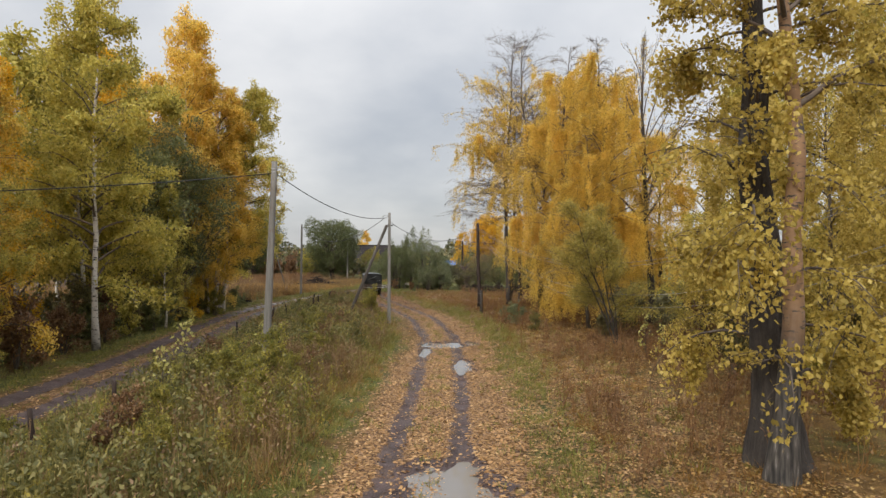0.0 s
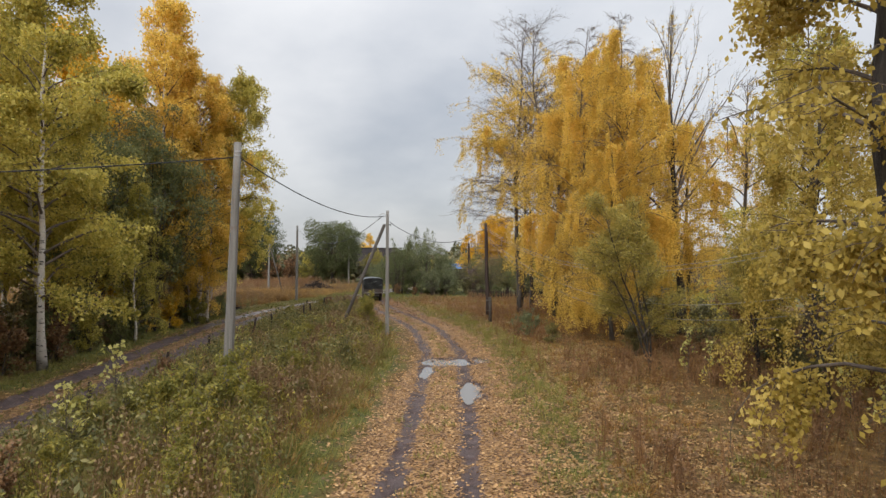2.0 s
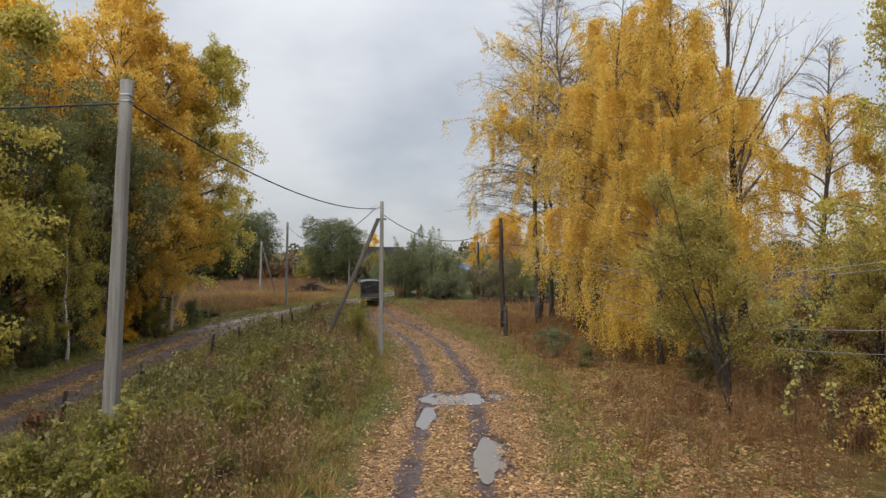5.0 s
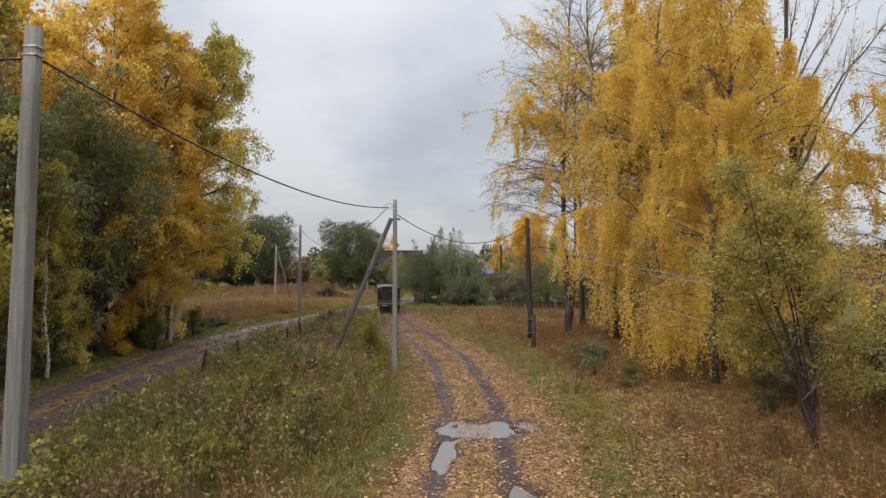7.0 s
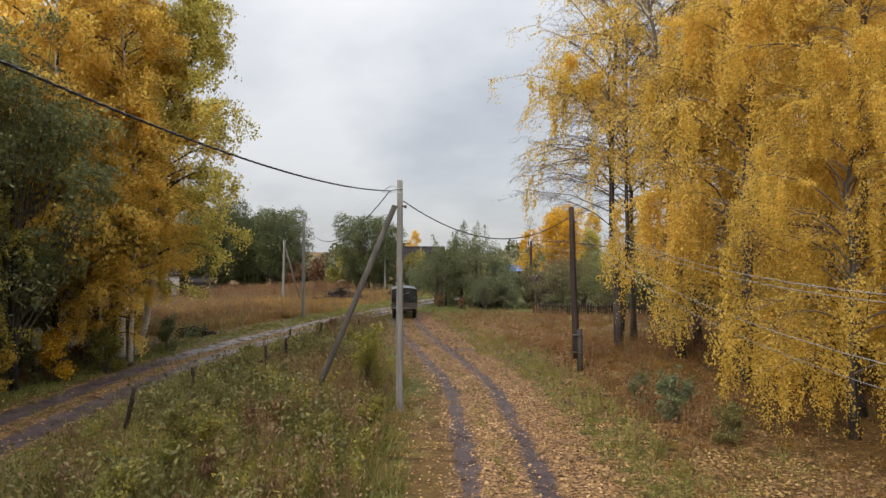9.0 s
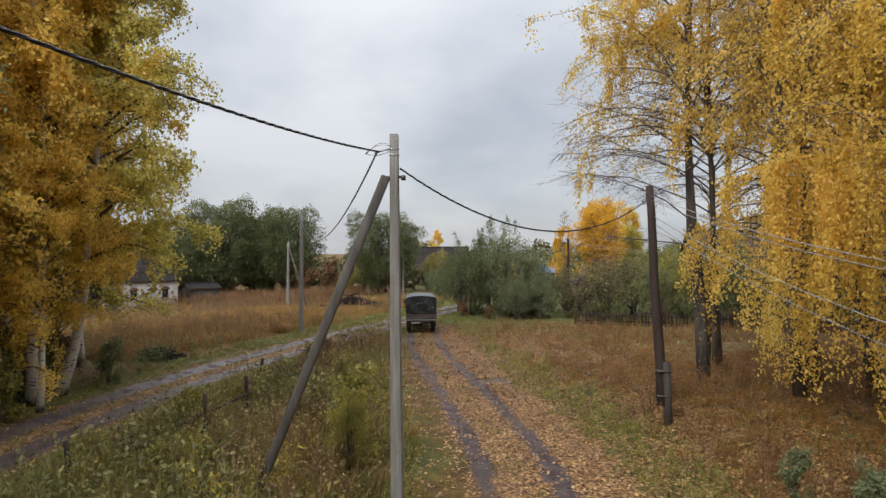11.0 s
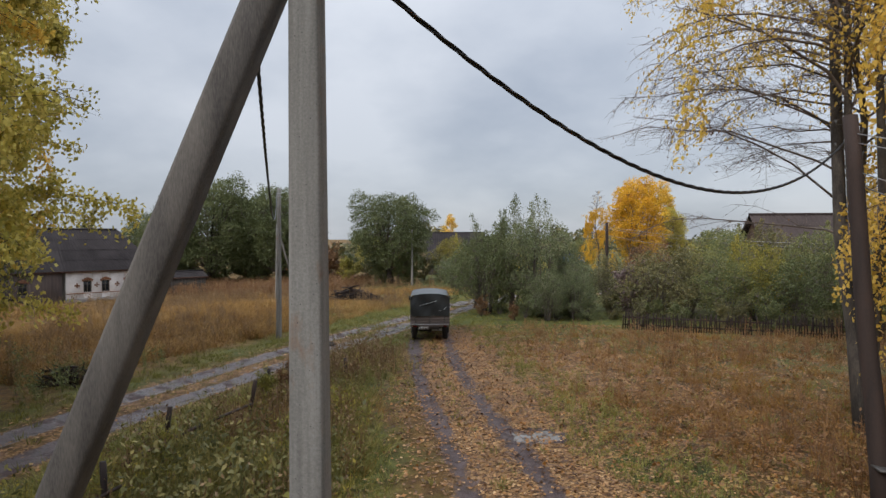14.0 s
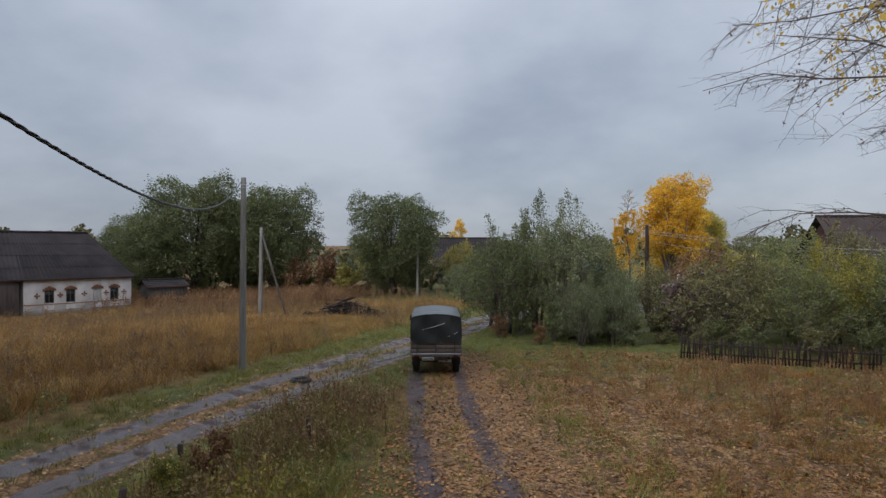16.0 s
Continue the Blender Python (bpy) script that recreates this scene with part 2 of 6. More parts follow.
BUSH = [(0.12, (0.105, 0.108, 0.022)), (0.45, (0.235, 0.215, 0.045)), (0.75, (0.41, 0.32, 0.06)), (0.95, (0.54, 0.40, 0.085))]
RUST = [(0.12, (0.085, 0.042, 0.019)), (0.5, (0.19, 0.096, 0.038)), (0.9, (0.31, 0.18, 0.075))]
STRAW = [(0.1, (0.095, 0.044, 0.013)), (0.42, (0.22, 0.115, 0.032)), (0.62, (0.35, 0.20, 0.052)), (0.95, (0.50, 0.35, 0.14))]
FALLEN_GOLD = [(0.1, (0.075, 0.038, 0.014)), (0.4, (0.175, 0.10, 0.03)), (0.7, (0.33, 0.205, 0.06)), (0.95, (0.45, 0.31, 0.13))]
FALLEN = [(0.1, (0.06, 0.03, 0.016)), (0.3, (0.17, 0.088, 0.036)), (0.55, (0.33, 0.172, 0.058)), (0.78, (0.47, 0.29, 0.122)), (0.97, (0.60, 0.45, 0.28))]
FALLEN_ORANGE = [(0.1, (0.034, 0.015, 0.006)), (0.3, (0.105, 0.044, 0.012)), (0.55, (0.23, 0.098, 0.02)), (0.8, (0.34, 0.155, 0.034)), (0.97, (0.40, 0.225, 0.08))]
WEED = [(0.12, (0.065, 0.066, 0.022)), (0.45, (0.15, 0.135, 0.04)), (0.75, (0.26, 0.205, 0.06)), (0.95, (0.38, 0.28, 0.09))]
BLADE = [(0.1, (0.072, 0.08, 0.017)), (0.5, (0.178, 0.172, 0.036)), (0.9, (0.33, 0.275, 0.085))]

leaf_gold, leaf_olive, leaf_orange = leaf_material("leaf_gold", GOLD, 0.64), leaf_material("leaf_olive", OLIVE), leaf_material("leaf_orange", ORANGE)
leaf_forest, leaf_willow, leaf_sallow = leaf_material("leaf_forest", FOREST, 0.45), leaf_material("leaf_willow", WILLOW, 0.25), leaf_material("leaf_sallow", SALLOW, 0.25)
leaf_poplar, leaf_thicket, leaf_purple = leaf_material("leaf_poplar", POPLAR), leaf_material("leaf_thicket", THICKET, 0.25), leaf_material("leaf_purple", PURPLE, 0.1)
fallen_gold = leaf_material("fallen_gold", FALLEN_GOLD, 0.1, 0.8, 0.5)
fallen_orange, leaf_weed = leaf_material("fallen_orange", FALLEN_ORANGE, 0.1, 0.8, 0.5), leaf_material("leaf_weed", WEED, 0.3, 0.9)
leaf_thin = leaf_material("leaf_thin", [(0.12, (0.16, 0.14, 0.035)), (0.45, (0.31, 0.255, 0.06)), (0.75, (0.47, 0.36, 0.085)), (0.95, (0.58, 0.44, 0.12))], 0.5)
leaf_bush, leaf_rust = leaf_material("leaf_bush", BUSH), leaf_material("leaf_rust", RUST, 0.2)
straw_orange = leaf_material("straw_orange", [(0.1, (0.08, 0.037, 0.008)), (0.45, (0.20, 0.099, 0.017)), (0.7, (0.27, 0.135, 0.022)), (0.95, (0.36, 0.205, 0.045))], 0.25)
straw_mat, blade_mat, fallen_mat = leaf_material("straw", STRAW, 0.25), leaf_material("blade", BLADE, 0.25), leaf_material("fallen_leaf", FALLEN, 0.1, 0.8, 0.5)
weed_brown = leaf_material("weed_brown", [(0.1, (0.075, 0.044, 0.021)), (0.5, (0.17, 0.10, 0.042)), (0.9, (0.29, 0.185, 0.085))], 0.15)
bark_birch, bark_dark = birch_bark(), surface("bark_dark", (0.008, 0.007, 0.006), (0.062, 0.05, 0.042), 3.0, 16.0, 0.9, 1.0, stretch=(3, 3, 0.6), dist=0.04)
twig_brown = surface("twig_brown", (0.055, 0.042, 0.034), (0.17, 0.132, 0.106), 2.0, 20.0, 0.9, 0.4)
bark_grey = surface("bark_grey", (0.022, 0.018, 0.015), (0.115, 0.092, 0.072), 2.0, 20.0, 0.9, 0.5, stretch=(2, 2, 0.6), dist=0.02)
bark_pale = birch_bark("bark_pale", (0.16, 0.085, 0.042, 1), (0.34, 0.20, 0.105, 1), 3.4)
ground_mat, water_mat = ground_material(), water_material()
concrete = weathered_concrete()
pole_wood = surface("pole_wood", (0.009, 0.006, 0.005), (0.040, 0.022, 0.015), 1.0, 30.0, 0.85, 0.5, stretch=(4, 4, 0.4))
stub_wood = surface("stub_wood", (0.014, 0.012, 0.011), (0.06, 0.05, 0.042), 1.5, 30.0, 0.9, 0.5, stretch=(4, 4, 0.5))
brace_concrete = surface("brace_concrete", (0.032, 0.027, 0.023), (0.13, 0.112, 0.094), 1.2, 40.0, 0.9, 0.5, stretch=(4, 4, 0.6))
grey_wood = surface("grey_wood", (0.036, 0.03, 0.025), (0.12, 0.10, 0.082), 1.5, 30.0, 0.9, 0.5, stretch=(4, 4, 0.5))
cable_black = surface("cable_black", (0.010, 0.010, 0.011), (0.025, 0.025, 0.027), 3.0, 60.0, 0.5, 0.2)
wire_grey = surface("wire_grey", (0.20, 0.20, 0.20), (0.42, 0.42, 0.41), 3.0, 60.0, 0.45, 0.1, 0.6)
steel = surface("steel", (0.03, 0.028, 0.026), (0.12, 0.11, 0.10), 6.0, 60.0, 0.5, 0.2, 0.7)


# ---------------------------------------------------------------- mesh helpers
class Geo:
    """Collects points, quads and triangles for one mesh."""

    def __init__(self):
        self.v, self.q, self.t, self.n = [], [], [], 0

    def add(self, v, quads=None, tris=None):
        v = np.asarray(v, np.float32).reshape(-1, 3)
        if quads is not None and len(quads):
            self.q.append(np.asarray(quads, np.int32).reshape(-1, 4) + self.n)
        if tris is not None and len(tris):
            self.t.append(np.asarray(tris, np.int32).reshape(-1, 3) + self.n)
        self.v.append(v)
        self.n += len(v)
        return self

    def arrays(self):
        v = np.concatenate(self.v) if self.v else np.zeros((0, 3), np.float32)
        q = np.concatenate(self.q) if self.q else np.zeros((0, 4), np.int32)
        t = np.concatenate(self.t) if self.t else np.zeros((0, 3), np.int32)
        return v, q, t

    def mesh(self, name, mat, smooth=False):
        v, q, t = self.arrays()
        me = bpy.data.meshes.new(name)
        me.vertices.add(len(v))
        me.vertices.foreach_set("co", v.ravel())
        loops = np.concatenate([q.ravel(), t.ravel()]).astype(np.int32)
        me.loops.add(len(loops))
        me.loops.foreach_set("vertex_index", loops)
        sizes = np.concatenate([np.full(len(q), 4), np.full(len(t), 3)]).astype(np.int32)
        me.polygons.add(len(sizes))
        me.polygons.foreach_set("loop_start", (np.cumsum(sizes) - sizes).astype(np.int32))
        me.polygons.foreach_set("loop_total", sizes)
        if smooth:
            me.polygons.foreach_set("use_smooth", np.ones(len(sizes), bool))
        me.materials.append(mat)
        me.update(calc_edges=True)
        return me


def part(name, geo, mat, parent, label="", smooth=False):
    ob = new(name, geo.mesh(name, mat, smooth))
    ob.parent = parent
    return tagged(ob, label)


def thing(name, m, label, category, group=""):
    ob = new(name)
    ob.matrix_basis = m
    return tagged(ob, label, category, group)


def solid(name, geo, mat, label, category, group="", kind="", smooth=False):
    return tagged(new(name, geo.mesh(name, mat, smooth)), label, category, group, kind)


def tube(geo, pts, radii, sides=6, caps=True, ridge=0.0):
    pts, radii = np.asarray(pts, float), np.asarray(radii, float)
    way = np.gradient(pts, axis=0)
    way /= np.linalg.norm(way, axis=1, keepdims=True) + 1e-9
    mean = way.mean(0)
    ref = np.array([1.0, 0.13, 0.0]) if abs(mean[2]) > 0.75 else np.array([0.05, 0.02, 1.0])
    u = np.cross(way, ref)
    u /= np.linalg.norm(u, axis=1, keepdims=True) + 1e-9
    w = np.cross(way, u)
    a = np.arange(sides) * 2 * np.pi / sides
    grow_ = np.ones((len(pts), sides))
    if ridge:
        k = np.arange(len(pts))[:, None]
        grow_ += ridge * (np.sin(a[None] * 9 + 0.9 * np.sin(k * 0.31)) + 0.7 * np.sin(a[None] * 17 + 1.3 * np.sin(k * 0.47 + 2)) + 0.6 * np.sin(k * 0.9 + a[None] * 3))
    ring = pts[:, None] + (radii[:, None] * grow_)[:, :, None] * (np.cos(a)[None, :, None] * u[:, None] + np.sin(a)[None, :, None] * w[:, None])
    n = len(pts)
    i, j = np.meshgrid(np.arange(n - 1), np.arange(sides), indexing="ij")
    k = (j + 1) % sides
    quads = np.stack([i * sides + j, i * sides + k, (i + 1) * sides + k, (i + 1) * sides + j], -1).reshape(-1, 4)
    tris = []
    if caps:
        last = (n - 1) * sides
        tris = [(0, b + 1, b) for b in range(1, sides - 1)] + [(last, last + b, last + b + 1) for b in range(1, sides - 1)]
    geo.add(ring.reshape(-1, 3), quads, tris)


def block(geo, c, s, bevel=0.01, m=None):
    """A box with bevelled edges, at c with the sides s, moved by the matrix m."""
    h = np.array(s, float) / 2
    b = min(bevel, h.min() * 0.45)
    corners = [(i, j, k) for i in (-1, 1) for j in (-1, 1) for k in (-1, 1)]
    v = []
    for cr in corners:
        for ax in range(3):
            p = h - b
            p[ax] = h[ax]
            v.append(p * np.array(cr))
    v = np.array(v)

    def at(cr, ax):
        return corners.index(tuple(cr)) * 3 + ax

    quads, tris = [], [[at(cr, 0), at(cr, 1), at(cr, 2)] for cr in corners]
    for ax in range(3):
        o1, o2 = [k for k in range(3) if k != ax]
        for sg in (-1, 1):
            loop = []
            for a, d in ((-1, -1), (1, -1), (1, 1), (-1, 1)):
                cr = [0, 0, 0]
                cr[ax], cr[o1], cr[o2] = sg, a, d
                loop.append(at(cr, ax))
            quads.append(loop)
        for a in (-1, 1):
            for d in (-1, 1):
                lo, hi = [0, 0, 0], [0, 0, 0]
                lo[ax], hi[ax] = -1, 1
                lo[o1] = hi[o1] = a
                lo[o2] = hi[o2] = d
                quads.append([at(lo, o1), at(hi, o1), at(hi, o2), at(lo, o2)])

    def outward(f):
        p = v[f]
        return f if np.dot(np.cross(p[1] - p[0], p[2] - p[0]), p.mean(0)) > 0 else f[::-1]

    quads, tris = [outward(f) for f in quads], [outward(f) for f in tris]
    w = v + np.array(c, float)
    if m is not None:
        mm = np.array(m)
        w = w @ mm[:3, :3].T + mm[:3, 3]
    geo.add(w, quads, tris)
    return geo


def leaf_quads(geo, p, size, rs, hang=0.0, width=0.62, flatness=0.0):
    """One small leaf (a lozenge) at each point."""
    n = len(p)
    a = rs.normal(size=(n, 3))
    a[:, 2] = a[:, 2] * (1 - flatness) - hang * 2.2
    a /= np.linalg.norm(a, axis=1, keepdims=True)
    b = np.cross(a, rs.normal(size=(n, 3)) + np.array([0, 0, flatness * 4]))
    b /= np.linalg.norm(b, axis=1, keepdims=True)
    s = (size * rs.uniform(0.65, 1.35, n))[:, None]
    v = np.stack([p - a * s * 0.5, p + b * s * width * 0.5 - a * s * 0.06, p + a * s * 0.5, p - b * s * width * 0.5 - a * s * 0.06], 1)
    geo.add(v.reshape(-1, 3), np.arange(4 * n).reshape(n, 4))


def wavy(x, y):
    """Gentle random relief, about -1 to 1."""
    return (np.sin(x * 0.61 + 1.3 * np.sin(y * 0.37)) + np.sin(y * 0.83 + 1.7 * np.sin(x * 0.29 + 2)) + 0.6 * np.sin(x * 1.9 + y * 1.3) + 0.5 * np.sin(x * 3.7 - y * 2.9)) / 3.1


# ---------------------------------------------------------------- the plan: track, road, relief
TRACK = np.array([(-0.25, -30), (-0.25, 5), (-0.15, 12), (0.1, 20), (0.15, 30), (0.1, 35), (-0.9, 42), (-1.35, 45.2), (-3.3, 52), (-5.95, 60), (-7.5, 66.6), (-8.1, 69.5), (-9.6, 77)])
ROAD = np.array([(-12.6, -30), (-12.9, 5), (-13.3, 18), (-13.6, 27), (-14.9, 38), (-15.7, 47), (-15.5, 53), (-14.9, 57), (-13.7, 64), (-12.2, 70.5), (-10.3, 78), (-7.5, 88), (-4.5, 92), (0, 95.5), (8, 99), (30, 106)])


def smooth_line(pts):
    pts = np.array(pts, float)
    for _ in range(3):
        mid1, mid2 = pts[:-1] * 0.75 + pts[1:] * 0.25, pts[:-1] * 0.25 + pts[1:] * 0.75
        pts = np.concatenate([pts[:1], np.stack([mid1, mid2], 1).reshape(-1, 2), pts[-1:]])
    return pts


def line_distance(x, y, line):
    """Signed distance from a line in plan (positive to its right)."""
    best, side = np.full(np.shape(x), 1e9), np.zeros(np.shape(x))
    for a, b in zip(line[:-1], line[1:]):
        d = b - a
        n = d @ d
        t = np.clip(((x - a[0]) * d[0] + (y - a[1]) * d[1]) / n, 0, 1)
        ex, ey = x - a[0] - t * d[0], y - a[1] - t * d[1]
        r = np.hypot(ex, ey)
        s = np.sign(ex * d[1] - ey * d[0])
        side = np.where(r < best, s, side)
        best = np.minimum(best, r)
    return best * np.where(side == 0, 1, side)


TRACK_LINE, ROAD_LINE = smooth_line(TRACK), smooth_line(ROAD)
# puddles: x, y, half width, half length, turn
PUDDLES = [(0.5, 11.8, 1.1, 1.9, 0), (1.2, 26.2, 0.42, 1.5, 3), (0.2, 32.4, 1.1, 0.95, -5), (-0.6, 30.0, 0.26, 1.3, 4), (1.8, 32.9, 0.4, 0.6, 0),
           (-2.35, 54.4, 0.66, 0.52, 0), (-10.9, 73.4, 0.35, 1.6, 14)]


def step(x, a, b):
    t = np.clip((x - a) / (b - a), 0, 1)
    return t * t * (3 - 2 * t)


def puddle_shape(x, y, p):
    a = radians(p[4])
    dx, dy = x - p[0], y - p[1]
    u, w = (dx * math.cos(a) - dy * math.sin(a)) / p[2], (dx * math.sin(a) + dy * math.cos(a)) / p[3]
    return np.hypot(u, w) + 0.2 * np.sin(5 * np.arctan2(w, u) + p[1]) * 0.6 + 0.14 * np.sin(x * 6 + y * 4) + 0.1 * np.sin(x * 11 - y * 9)


def relief(x, y):
    """Height of the ground."""
    x, y = np.asarray(x, float), np.asarray(y, float)
    dt, dr = line_distance(x, y, TRACK_LINE), line_distance(x, y, ROAD_LINE)
    at, ar = np.abs(dt), np.abs(dr)
    z = 0.10 * wavy(x, y) * step(at, 1.8, 4.5) * step(ar, 1.4, 3.0)
    between = step(-dt, 2.3, 5.0) * step(dr, 2.2, 4.6) * step(62 - y, 0, 16)
    z += 0.34 * between
    z += 0.12 * step(dt, 2.5, 6) * (y < 200)
    z -= 0.65 * step(-x, 22, 38) * step(y, 60, 84)
    z += -0.085 * np.exp(-((at - 0.87) / 0.19) ** 2) * (1 + 0.4 * np.sin(y * 1.7)) * step(76 - y, 0, 8)
    z += -0.08 * np.exp(-((ar - 0.85) / 0.34) ** 2) * (1 + 0.4 * np.sin(y * 1.1)) + 0.03 * np.exp(-(ar / 0.4) ** 2)
    for p in PUDDLES:
        z -= 0.07 * step(1.25 - puddle_shape(x, y, p), 0, 0.5)
    return z


def zones(x, y):
    """Shares of mud, fallen leaves and green grass on the ground."""
    dt, dr = line_distance(x, y, TRACK_LINE), line_distance(x, y, ROAD_LINE)
    at, ar = np.abs(dt), np.abs(dr)
    near = step(76 - y, 0, 6)
    mud = (0.60 + 0.10 * np.sin(y * 0.9 + x) + 0.07 * np.sin(y * 2.3)) * np.exp(-((at - 0.87) / 0.39) ** 2) * near
    mud = np.maximum(mud, 1.2 * np.exp(-((ar - 0.95) / 0.46) ** 4))
    mud = np.maximum(mud, 0.22 * np.exp(-(ar / 1.9) ** 8))
    for p in PUDDLES:
        mud = np.maximum(mud, 0.75 * step(1.5 - puddle_shape(x, y, p), 0, 0.4))
    left = np.where(dt < 0, 2.9 - 0.8 * step(y, 24, 36), 3.6)
    litter = step(left - at, 0, 1.5) * near * (0.8 - 0.25 * step(y, 44, 60) * step(-dt, -0.5, 0.8))
    litter = np.maximum(litter, (0.47 + 0.1 * step(y, 50, 60)) * step(dt, 1, 3) * step(13 - dt, 0, 6) * step(75 - y, 0, 8))
    litter = np.maximum(litter, 0.55 * step(2.4 - ar, 0, 1))
    green = 0.28 + 0.08 * step(dt, 3, 6) * step(y, 46, 56) + 0.2 * step(dt, 2.4, 5) * step(y, 60, 67) * step(82 - y, 0, 4) + np.where(dt > 0, 0.42 - 0.3 * step(y, 56, 64), 0.62) * np.exp(-((at - 3.4) / 1.3) ** 2) + 0.45 * np.exp(-((ar - 2.8) / 1.3) ** 2)
    green = green + 0.5 * step(y, 66, 84) * step(x, -26, -15) - 0.3 * step(-x, 17, 22) * step(y, 56, 62) * step(100 - y, 0, 8)
    return np.clip(mud, 0, 1), np.clip(litter, 0, 1), np.clip(green, 0, 1)


def spread(fine_from, fine_to, gap, far_lo, far_hi):
    fine = np.arange(fine_from, fine_to + gap / 2, gap)
    lo, hi, g = [], [], gap
    p = fine_from
    while p > far_lo:
        g *= 1.22
        p -= g
        lo.append(p)
    p, g = fine[-1], gap
    while p < far_hi:
        g *= 1.22
        p += g
        hi.append(p)
    return np.concatenate([lo[::-1], fine, hi])


gx, gy = spread(-18, 5, 0.16, -2500, 2500), spread(6, 76, 0.3, -2500, 4000)
GX, GY = np.meshgrid(gx, gy)
GZ = relief(GX, GY)
ng = Geo()
ii, jj = np.meshgrid(np.arange(len(gy) - 1), np.arange(len(gx) - 1), indexing="ij")
first = ii * len(gx) + jj
ng.add(np.stack([GX, GY, GZ], -1).reshape(-1, 3), np.stack([first, first + 1, first + len(gx) + 1, first + len(gx)], -1).reshape(-1, 4))
ground = solid("ground", ng, ground_mat, "leaf-strewn muddy ground with dry and green grass", "ground", kind="structure", smooth=True)
zr, zg, zb = zones(GX, GY)
zone_layer = ground.data.color_attributes.new("zone", "FLOAT_COLOR", "POINT")
zone_layer.data.foreach_set("color", np.stack([zr, zg, zb, np.where(np.abs(line_distance(GX, GY, ROAD_LINE)) < 2.2, 0.3 + 0.7 * step(GY, 44, 58), 0.36)], -1).astype(np.float32).ravel())


def floor_at(x, y):
    return float(relief(np.array([x]), np.array([y]))[0])


for p in PUDDLES:
    g = Geo()
    a = np.arange(48) * 2 * np.pi / 48
    ca, sa = math.cos(radians(p[4])), math.sin(radians(p[4]))
    ring = []
    for ang in a:
        r = 1.12 - 0.132 * math.sin(5 * ang + p[1]) * 0.9
        u, w = r * math.cos(ang) * p[2], r * math.sin(ang) * p[3]
        ring.append((p[0] + u * ca + w * sa, p[1] - u * sa + w * ca, -0.052))
    g.add([(p[0], p[1], -0.052)] + ring, tris=[(0, 1 + k, 1 + (k + 1) % 48) for k in range(48)])
    solid("puddle", g, water_mat, "shallow muddy rain puddle in the track reflecting the sky", "puddle", "puddles", "structure")


# ---------------------------------------------------------------- trees
def bend(start, az, e0, e1, length, n, rs, wob=0.12):
    """A curved branch: its points, from elevation e0 at the foot to e1 at the tip."""
    pts, p = [np.array(start, float)], np.array(start, float)
    for k in range(n):
        e = e0 + (e1 - e0) * (k + 0.5) / n + rs.normal() * wob * 0.5
        az += rs.normal() * wob
        p = p + length / n * np.array([math.cos(e) * math.cos(az), math.cos(e) * math.sin(az), math.sin(e)])
        pts.append(p.copy())
    return np.array(pts), az


def along(pts, s):
    f = s * (len(pts) - 1)
    k = min(int(f), len(pts) - 2)
    return pts[k] + (pts[k + 1] - pts[k]) * (f - k)


